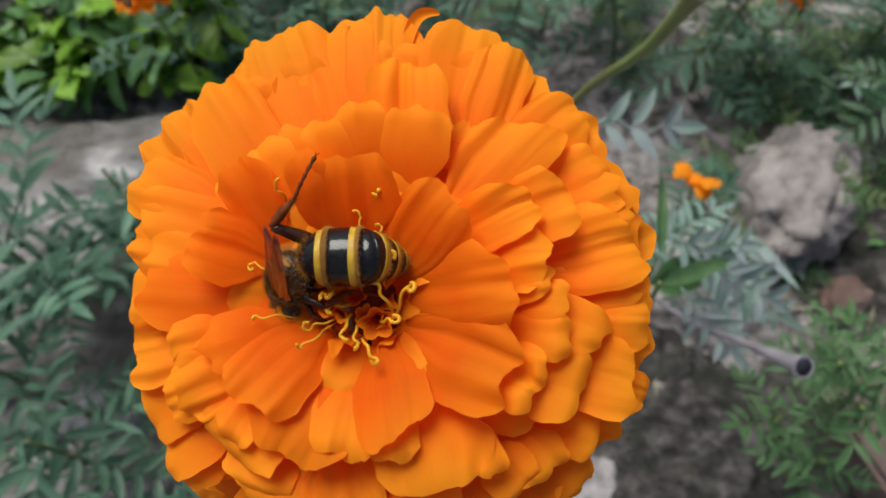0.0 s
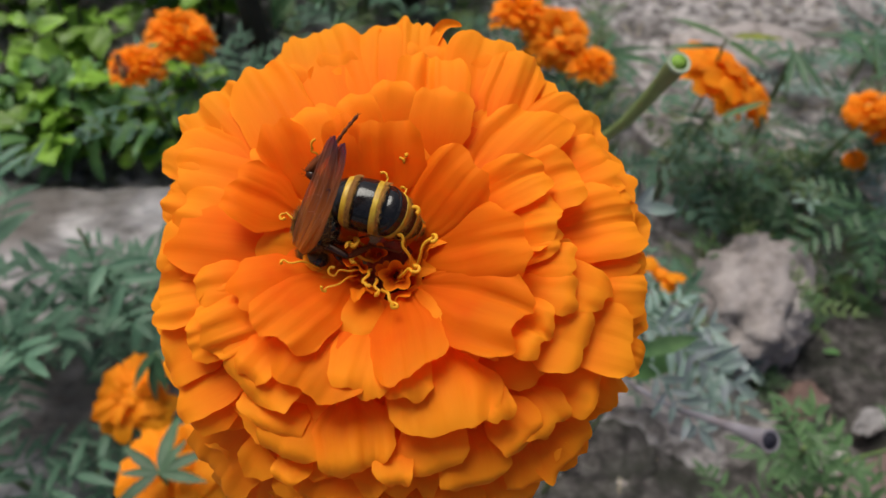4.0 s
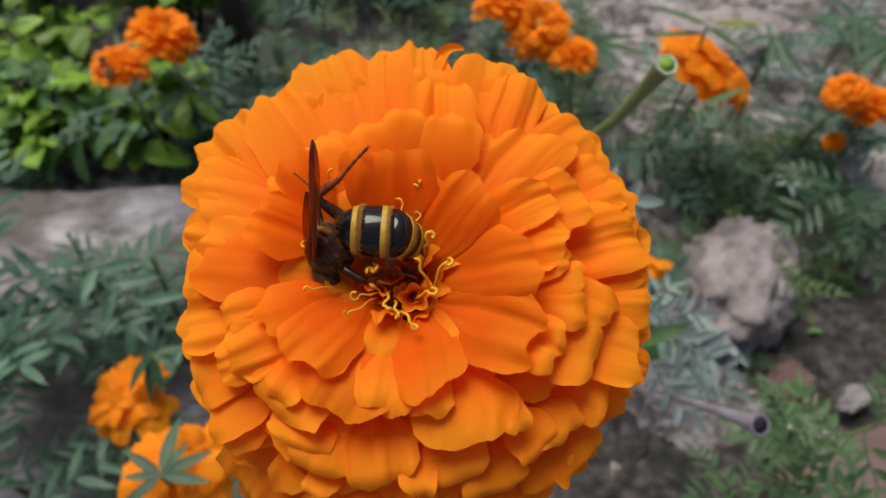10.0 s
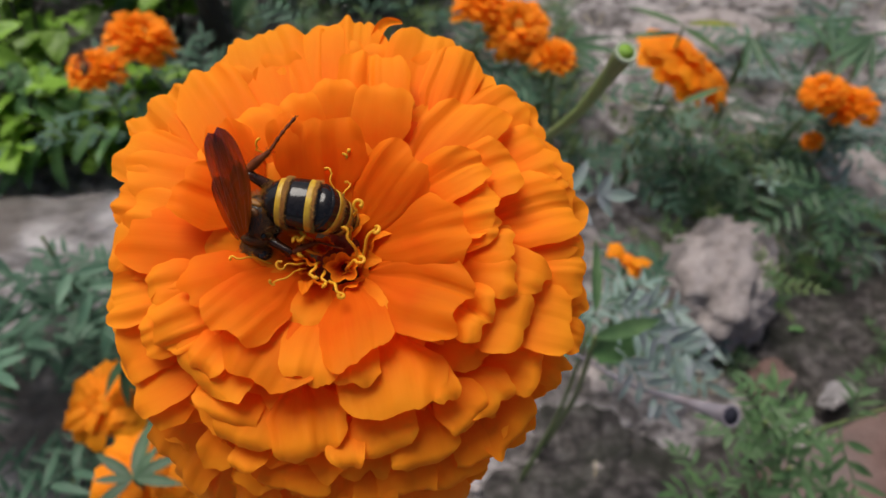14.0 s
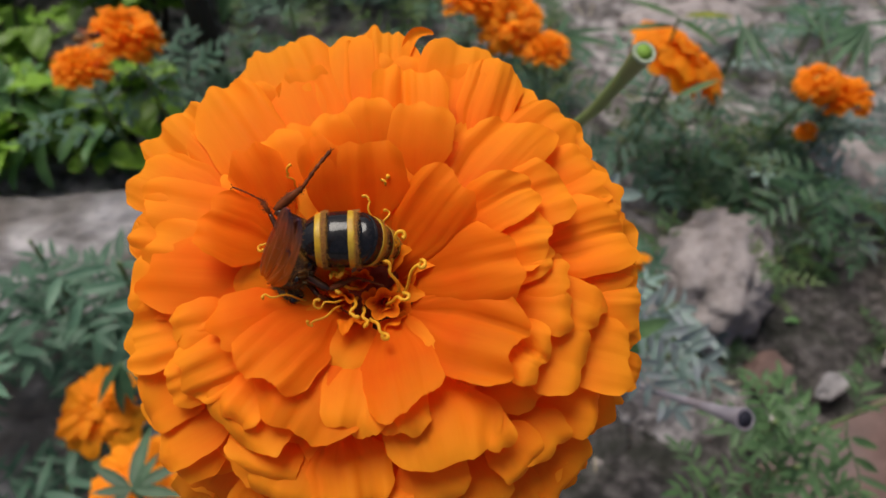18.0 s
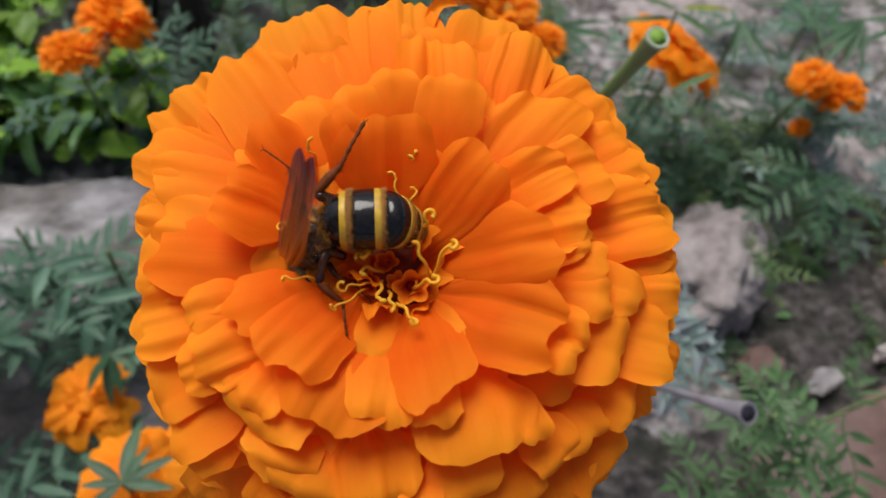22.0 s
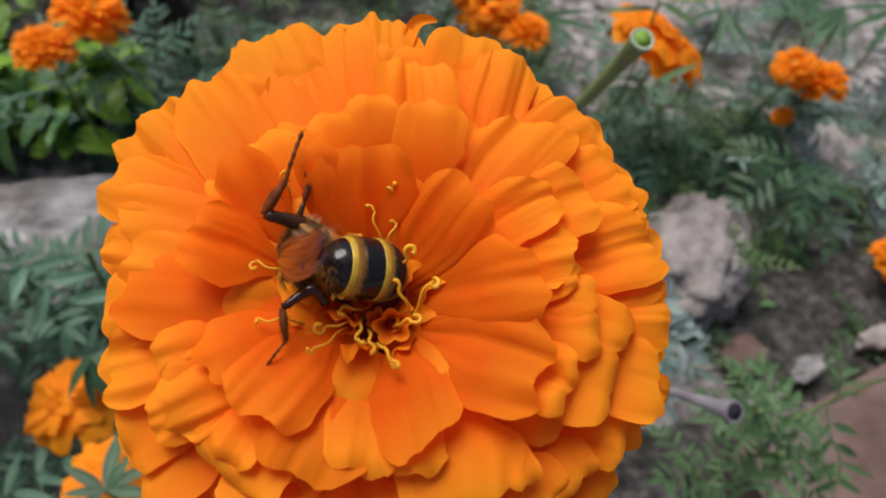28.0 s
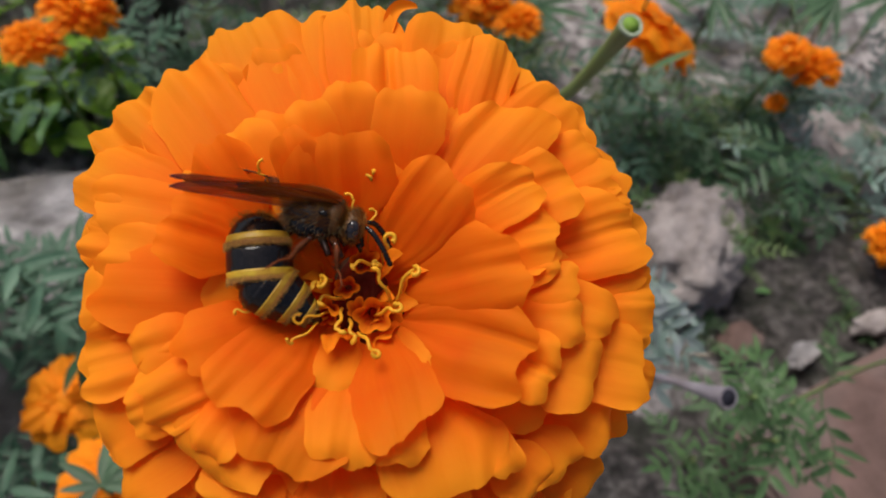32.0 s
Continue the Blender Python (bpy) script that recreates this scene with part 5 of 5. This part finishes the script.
    # abdomen: rings, each with a black front and a yellow hind border
    abdomen = part("abdomen", mesh_of("abdomen", *lathe([(-x * 0.5, abdomen_radius(-x * 0.5) * 0.96 * math.sqrt(1 - max(0.0, (x - 16) / 6.5) ** 2)) for x in range(0, 23)]), CHITIN), root, None, "black abdomen with yellow bands")
    tail = part("abdomen_tip", mesh_of("abdomen_tip", *lathe([(9.2 - x * 0.5, abdomen_radius(-x * 0.5) * 0.96 * math.sqrt(1 - max(0.0, (19 - x) / 5.2) ** 2)) for x in range(14, 39)]), CHITIN), abdomen, pose(-9.2 * MM, 0, 0), "tapering black and yellow tip of the abdomen")
    # hind border of each ring, then where its yellow begins and where it turns tawny
    edges = [0.2, 4.5, 9.2, 12.2, 15.0, 17.2]
    for i in range(5):
        owner, back = (tail, pose(9.2 * MM, 0, 0)) if i > 1 else (abdomen, None)
        a, b = edges[i], edges[i + 1]
        prof = [(-(a + (b - a) * q / 6), abdomen_radius(-(a + (b - a) * q / 6)) * (1 + 0.035 * q / 6)) for q in range(7)]
        part("ring", mesh_of("ring", *lathe(prof), CHITIN), owner, back)
        y0, y1 = b - (1.7, 1.45, 1.3, 1.1, 0.8)[i], b - (0.75, 0.4, 0.35, 0.3, 0.25)[i]
        prof = [(-(y0 + (y1 - y0) * q / 4), abdomen_radius(-(y0 + (y1 - y0) * q / 4)) * 1.042) for q in range(5)]
        part("band", mesh_of("band", *lathe(prof), BAND), owner, back, "yellow band")
        prof = [(-(y1 + (b - y1) * q / 3), abdomen_radius(-(y1 + (b - y1) * q / 3)) * 1.04) for q in range(4)]
        part("band", mesh_of("band", *lathe(prof), TAWNY), owner, back, "tawny band")

        def on_edge(rn, b=b):
            t = rn.uniform(0, 6.283)
            r = abdomen_radius(-b) * 1.04
            return Vector((-b + rn.uniform(0, 0.9), r * math.cos(t), 0.9 * r * math.sin(t))) * MM, Vector((-1.0, 0.3 * math.cos(t), 0.3 * math.sin(t)))
        part("fringe", mesh_of("fringe", *hairs(1500, on_edge, 0.6 * MM, 0.022 * MM, 20 + i), FRINGE, smooth=False), owner, back)

    def on_front(rn):
        t = rn.uniform(0, 6.283)
        x = rn.uniform(-0.3, 1.6)
        r = abdomen_radius(-x) * 0.98
        return Vector((-x, r * math.cos(t), 0.9 * r * math.sin(t))) * MM, Vector((0.4, math.cos(t), math.sin(t)))
    part("fringe", mesh_of("fringe", *hairs(500, on_front, 1.3 * MM, 0.02 * MM, 40), FRINGE, smooth=False), abdomen)

    def on_flank(rn):
        t, x = rn.uniform(3.3, 6.1), rn.uniform(2, 9)
        r = abdomen_radius(-x)
        return Vector((-x, r * math.cos(t), 0.9 * r * math.sin(t))) * MM, Vector((-0.8, math.cos(t), math.sin(t) - 0.5))
    part("fringe", mesh_of("fringe", *hairs(500, on_flank, 1.2 * MM, 0.025 * MM, 41), FRINGE, smooth=False), abdomen)
    wings = []
    for side in (1, -1):
        (v, f, uv), vein = wing_mesh(21.2, 4.8, side)
        w = part("wing", mesh_of("wing", v, f, WING, uv), root, None, "smoky amber wing with a violet sky sheen painted on its tip")
        for run in vein:
            part("vein", mesh_of("vein", *run, VEIN), w)
        (v, f, uv), vein = wing_mesh(14.0, 3.9, side + 3)
        part("hind_wing", mesh_of("hind_wing", v, f, WING, uv), w, pose(-0.5 * MM, -side * 0.6 * MM, -0.25 * MM, 0, 0, -side * 7))
        wings.append(w)
    # the raised hind leg, its twin and the other four
    raised = make_leg(root, "hind_leg", None, (-3.8, 2.4, 2.0), (4.4, 2.7, 1.3), (4.7, 5.3, 0.7), 51)
    twin = make_leg(root, "hind_leg", None, (-3.6, -3.0, 0.2), (1.0, -4.2, -1.0), (-2.4, -4.0, -0.6), 60, 0.75)
    middle = make_leg(root, "middle_leg", None, (-1.6, 2.2, 0.6), (-1.6, 2.0, 0.2), (-4.6, 1.4, 0.4), 64, 0.45, (0.6, -1.0, -1.2))
    for i, (x, s, m) in enumerate(((1.2, -1, -30), (3.0, 1, 10), (3.0, -1, -10))):
        make_leg(root, "leg", pose(x * MM, s * 2.0 * MM, -2.2 * MM), (1.0 if i > 0 else -1.0, s * 3.2, 0.6), (0.8 if i > 0 else -1.6, s * 2.2, -2.2), (1.2 if i > 0 else -2.2, s * 2.6, -0.6), 70 + 4 * i, 0.52)
    return root, abdomen, tail, wings, raised, twin, middle, antennae


WASP, ABDOMEN, TAIL, WINGS, RAISED, TWIN, MIDDLE, ANTENNAE = wasp()

# Where the wasp's parts are, in the bloom's space: seconds, place in millimetres, heading, pitch, roll.
THORAX_AT = [
    (0, -13.0, 3.3, 5.2, -114, -38, 28), (4, -13.3, 3.7, 5.2, -105, -38, 28), (9, -14.8, 4.6, 5.2, -102, -38, 27), (13, -13.9, 4.1, 5.7, -105, -38, 24),
    (19, -14.2, 2.7, 5.2, -107, -38, 27), (23, -14.6, 3.7, 5.2, -112, -38, 24), (24.5, -13.6, 3.2, 5.2, -112, -38, 24), (25, -13.0, 3.0, 5.2, -112, -38, 24),
    (25.5, -15.7, 3.7, 8.0, -184, 0, 0), (26.5, -14.5, 3.8, 7.0, -150, -8, 15), (27.5, -11.4, 6.6, 5.7, -116, -38, 21), (28, -11.4, 7.0, 5.7, -122, -38, 18), (28.3, -12.8, 8.0, 7.0, -200, -4, 5),
]
THORAX_LATE = [
    (28.6, -13.1, 9.2, 7.5, -273, 0, -10), (29, -10.6, 10.0, 7.5, -306, 0, -30), (29.5, -10.1, 9.4, 7.5, -319, 0, -45), (30, -9.2, 9.5, 7.5, -338, 0, -50),
    (30.5, -8.2, 10.4, 7.5, -334, 0, -50), (31, -7.6, 9.9, 7.5, -334, 0, -50), (31.5, -6.8, 10.3, 7.5, -366, 0, -52), (32, -7.0, 10.2, 7.5, -375, -4, -50),
]
ABDOMEN_AT = [
    (0, -10.5, 6.0, 8.2, 180, 2, 0), (2, -10.8, 7.2, 8.2, 174, 2, 0), (4, -11.0, 8.0, 8.2, 168, 2, 0), (6.5, -11.6, 7.6, 8.2, 171, 2, 0), (9, -13.0, 7.1, 8.2, 179, 2, 0), (13, -12.8, 7.1, 8.2, 171, 2, 0),
    (19, -12.6, 5.0, 8.2, 184, 2, 0), (21, -12.8, 5.2, 8.2, 182, 2, 0), (23, -12.6, 5.2, 8.2, 181, 2, 0), (24, -10.6, 4.2, 9.0, 181, 30, 0), (25, -9.6, 3.8, 9.5, 181, 33, 0), (25.5, -12.4, 3.7, 7.0, 185, 6, 0),
    (27.5, -9.4, 4.0, 9.0, 180, 33, 0), (28, -9.0, 4.2, 9.5, 180, 33, 0), (28.3, -9.0, 5.0, 9.0, 164, 26, 0),
]
ABDOMEN_LATE = [
    (28.6, -12.6, 4.6, 8.0, 145, 12, 0), (29, -15.6, 4.8, 8.0, 124, 4, 0), (29.5, -15.8, 5.2, 8.0, 112, 4, 0), (30, -14.2, 5.8, 8.0, 104, 4, 0), (30.5, -14.9, 6.2, 8.0, 102, 4, 0),
    (31, -15.6, 6.8, 8.0, 101, 4, 0), (31.5, -15.3, 8.8, 8.0, 97, 6, 0), (32, -15.0, 10.2, 8.0, 93, 8, 0),
]
WING_AT = [
    (0, -13.5, 0.6, 8, 48, 70, -18), (4, -14.9, -1.0, 8, 55, 50, -20), (6.5, -15.7, 1.8, 8, 31, 55, -22), (7, -15.2, 0.0, 8, 60, 50, -18), (8, -15.0, -0.2, 8, 57, 68, -32), (9, -16.6, -0.3, 8, 69, 65, -42),
    (10, -16.7, 2.0, 8, 81, 50, 88), (11, -17.0, 1.0, 8, 66, 45, 88), (11.2, -17.0, 1.2, 8, 66, 45, 84), (11.4, -15.5, 4.5, 9, 54, 16, 20), (11.7, -17.0, 1.5, 8, 64, 48, 84), (12, -17.0, 1.5, 8, 64, 50, 90), (13, -15.9, 1.4, 8, 91, 67, 80), (16, -15.8, -0.6, 8, 50, 66, -26),
]
WING_NEXT = [
    (17, -17.8, 0.5, 8, 28, 43, -14), (18, -17.0, -0.6, 8, 24, 68, 6), (19, -15.9, -1.0, 8, 32, 73, -6), (20, -16.6, -0.8, 8, 50, 72, -28), (21, -16.8, -0.8, 8, 62, 64, -38), (22, -17.2, -0.6, 8, 57, 64, -26),
    (23, -16.7, 0.6, 8, 66, 71, -44), (24, -16.5, 1.7, 8, 9, 58, 0), (25, -17.2, 0.7, 8, 16, 70, 22),
]
WING_LATE = [
    (25.5, -17.4, 3.5, 11, -4, 3, 12), (27.5, -14.6, 4.6, 9, -10, 66, 26), (28, -14.4, 5.2, 9, -29, 66, 16), (28.3, -13.6, 9.5, 10, -58, 20, -36), (28.6, -12.7, 12.4, 10, -85, 2, 20), (29, -11.4, 12.2, 10, -124, 16, -78),
    (29.5, -10.0, 11.2, 10, -142, 26, -88), (30, -9.0, 11.2, 10, -143, 28, -90), (30.5, -7.3, 12.2, 10, -154, 22, -88), (31, -7.2, 12.1, 10, -156, 11, -86), (31.5, -5.8, 12.6, 10, -176, 13, -88), (32, -3.8, 10.9, 10, -184, 17, -84),
]
RAISED_AT = [
    (0, -10.1, 9.0, 8.0, 14, 0, 0), (2, -11.8, 8.8, 8.0, -1, 0, 0), (4, -10.4, 9.5, 8.0, 9, 0, 0), (9, -13.1, 9.9, 8.0, 0, 0, 0), (13, -11.4, 9.2, 8.0, 7, 0, 0), (18, -11.8, 7.7, 8.0, 5, 0, 0),
    (20, -11.5, 6.9, 8.0, -4, 0, 0), (22, -8.9, 7.2, 8.0, 14, 0, 0), (24, -10.8, 6.6, 8.0, 13, 0, 0), (25, -10.3, 4.9, 8.0, 16, 0, 0), (25.5, -10.4, 6.4, 8.0, 14, 0, 0), (27.5, -11.0, 9.3, 8.0, 19, 0, 0),
    (28, -12.2, 10.4, 8.0, 23, 0, 0), (28.3, -13.0, 9.5, 7.5, -8, 0, 60), (28.6, -14.0, 5.0, 7.0, -40, 0, 120), (29, -16.2, -2.4, 9.5, -55, 0, 180),
    (29.5, -17.2, 0.4, 9.5, -53, 0, 180), (30, -18.0, 2.7, 9.5, -52, 0, 180), (30.25, -14.0, 5.0, 6.0, 9, 0, 180), (30.5, -12.0, 8.0, 5.0, 70, 0, 180), (30.75, -10.5, 10.0, 5.0, 130, 0, 180), (31, -10.0, 10.5, 5.0, 191, 0, 180),
    (32, -10.5, 10.0, 4.0, 200, 0, 180),
]
TWIN_AT = [
    (0, -11.5, 1.0, 5.0, 112, 0, 0), (19, -12.0, 1.0, 5.0, 105, 0, 0), (21, -12.0, 1.0, 6.0, 40, 0, 0), (23, -12.0, 1.0, 6.0, 36, 0, 0), (25.5, -11.0, 1.0, 6.0, 8, 0, 0), (28, -10.5, 1.2, 7.0, -8, 0, 0),
    (28.3, -11.0, 3.0, 6.5, -20, 0, 0), (29, -12.0, 6.0, 6.0, -50, 0, 0), (30, -13.5, 8.0, 6.0, -75, 0, 0), (30.5, -14.6, 9.5, 6.0, -98, 0, 0), (31, -15.0, 11.0, 6.0, -126, 0, 0), (31.5, -12.6, 11.4, 5.0, -120, 0, 0), (32, -11.0, 11.6, 4.4, -112, 0, 0),
]

MIDDLE_AT = [
    (0, -14.0, 3.0, 2.5, -144, 0, 0), (7.6, -14.0, 3.0, 2.5, -144, 0, 0), (8.3, -15.5, 7.0, 5.0, -72, 0, 0), (9, -16.5, 9.5, 7.0, 0, 0, 0), (11, -15.0, 8.0, 7.0, -50, 0, 0), (13, -15.5, 8.5, 7.0, -25, 0, 0), (19, -16.0, 7.5, 7.0, -5, 0, 0), (23, -15.5, 8.5, 7.0, -25, 0, 0), (25, -12.5, 7.0, 7.0, -40, 0, 0),
    (27.5, -12.0, 10.0, 7.0, -50, 0, 0), (28, -12.5, 11.0, 7.0, -55, 0, 0), (28.6, -12.0, 9.0, 6.0, -20, 0, 0), (29, -14.0, 8.0, 6.0, 30, 0, 0), (30, -12.0, 11.5, 6.0, 5, 0, 0), (32, -10.0, 12.0, 5.0, 0, 0, 0),
]

# the antennae on the head: seconds, heading and droop of the one, heading and droop of the other
ANTENNA_AT = [
    (0, -35, 55, 30, 30), (25, -35, 55, 25, 20), (25.5, -35, 55, 22, 4), (27.5, -30, 45, 40, 10), (28, -30, 40, 45, 10), (28.6, 30, 0, 80, 0), (29, 95, -15, 125, -10), (30, 95, -15, 110, -10), (30.5, 35, 10, 50, 10), (31, -30, 40, -10, 40), (32, -25, 35, 20, 40),
]


def bee():
    """A honey-coloured bee that visits the far blooms."""
    root = new("bee")
    tagged(root, "greyish brown bee visiting the far marigold blooms", "bee")
    part("thorax", mesh_of("thorax", *ball(3 * MM, 0, 1 * MM, 4.6 * MM, 4.2 * MM, 4 * MM, 10, 14), LEG_BROWN), root)
    part("head", mesh_of("head", *ball(9.4 * MM, 0, 0, 2.6 * MM, 3.4 * MM, 3 * MM, 8, 12), CHITIN), root)
    abdomen = part("abdomen", mesh_of("abdomen", *ball(-8 * MM, 0, 0, 8 * MM, 4.4 * MM, 4 * MM, 12, 16), TAWNY), root)
    for x in (-5.0, -8.5, -12.0):
        r = 4.5 * math.sqrt(max(0.0, 1 - ((x + 8) / 8) ** 2)) * 1.03
        part("band", mesh_of("band", *lathe([(x + 0.7, r), (x, r * 1.01), (x - 0.7, r * 0.98)], 16), CHITIN), abdomen)
    for side in (1, -1):
        (v, f, uv), vein = wing_mesh(14.0, 5.0, side + 6)
        part("wing", mesh_of("wing", v, f, WING, uv), root, pose(3 * MM, side * 2.5 * MM, 4.6 * MM, 0, 6, 180 - side * 24), "clear brownish wing")
    return root


BEE = bee()
# its place in metres and heading by the second
BEE_AT = [
    (0, -0.348, 0.558, 0.269, 110), (7, -0.348, 0.558, 0.269, 110), (9, -0.350, 0.563, 0.261, 110), (11, -0.350, 0.568, 0.263, 120), (13, -0.354, 0.574, 0.258, 120), (15, -0.348, 0.594, 0.275, 60),
    (16, -0.339, 0.610, 0.287, 20), (17, -0.326, 0.593, 0.291, 10), (18, -0.326, 0.588, 0.282, 10), (20, -0.317, 0.580, 0.279, 0), (21, -0.312, 0.582, 0.263, 50), (22, -0.305, 0.580, 0.260, 75),
    (23, -0.295, 0.592, 0.262, 90), (24, -0.282, 0.598, 0.261, 92), (24.5, -0.281, 0.600, 0.266, 100), (25, -0.280, 0.595, 0.266, 100), (25.5, -0.284, 0.608, 0.274, 135),
    (26, -0.36, 0.80, 0.32, 160), (26.6, -0.6, 1.0, 0.42, 170), (27.2, -0.95, 1.1, 0.235, 175), (32, -0.95, 1.1, 0.235, 175),
]
# the tip of the abdomen bends on it: seconds, degrees aside, degrees down
BEND_AT = [(0, 0, -47), (25.3, 0, -47), (25.5, 0, -40), (28, 0, -47), (28.6, 15, -25), (29, 34, -4), (30, 40, -18), (31, 42, -14), (31.5, 46, -14), (32, 50, -14)]
MOMENTS = sorted({row[0] for table in (THORAX_AT, THORAX_LATE, ABDOMEN_AT, ABDOMEN_LATE, WING_AT, WING_NEXT, WING_LATE, RAISED_AT, TWIN_AT, MIDDLE_AT) for row in table} | {26.5})


def placed(table, t):
    """The pose in the bloom's space at t, even between two rows."""
    for a, b in zip(table, table[1:]):
        if a[0] <= t <= b[0]:
            k = (t - a[0]) / (b[0] - a[0])
            x, y, z, heading, pitch, roll = (p + (q - p) * k for p, q in zip(a[1:], b[1:]))
            return pose(x * MM, y * MM, z * MM, roll, -pitch, heading)


def motions():
    thorax, abdomen, wing = THORAX_AT + THORAX_LATE, ABDOMEN_AT + ABDOMEN_LATE, WING_AT + WING_NEXT + WING_LATE
    body = {t: placed(thorax, t) for t in MOMENTS}
    walk(WASP, [(t, FLOWER @ body[t]) for t in MOMENTS])
    walk(ABDOMEN, [(t, body[t].inverted() @ placed(abdomen, t)) for t in MOMENTS])
    walk(TAIL, [(t, pose(-9.2 * MM, 0, 0, 0, dip, a)) for t, a, dip in BEND_AT])
    for w, side in zip(WINGS, (1, -1)):
        walk(w, [(t, body[t].inverted() @ placed(wing, t) @ pose(0, side * 0.35 * MM, side * 0.25 * MM, side * 4, 0, side * 1.5)) for t in MOMENTS])
    walk(RAISED, [(t, body[t].inverted() @ placed(RAISED_AT, t)) for t in MOMENTS])
    for k, (feeler, side) in enumerate(zip(ANTENNAE, (-1, 1))):
        walk(feeler, [(row[0], pose(7.2 * MM, side * 0.9 * MM, 0.1 * MM) @ pose(0, 0, 0, 0, row[2 + 2 * k], row[1 + 2 * k])) for row in ANTENNA_AT])
    walk(MIDDLE, [(t, body[t].inverted() @ placed(MIDDLE_AT, t)) for t in MOMENTS])
    walk(TWIN, [(t, body[t].inverted() @ placed(TWIN_AT, t)) for t in MOMENTS])

    walk(BEE, [(t, pose(x, y, z, 35, 0, 0) @ pose(0, 0, 0, 0, 0, h)) for t, x, y, z, h in BEE_AT])


motions()
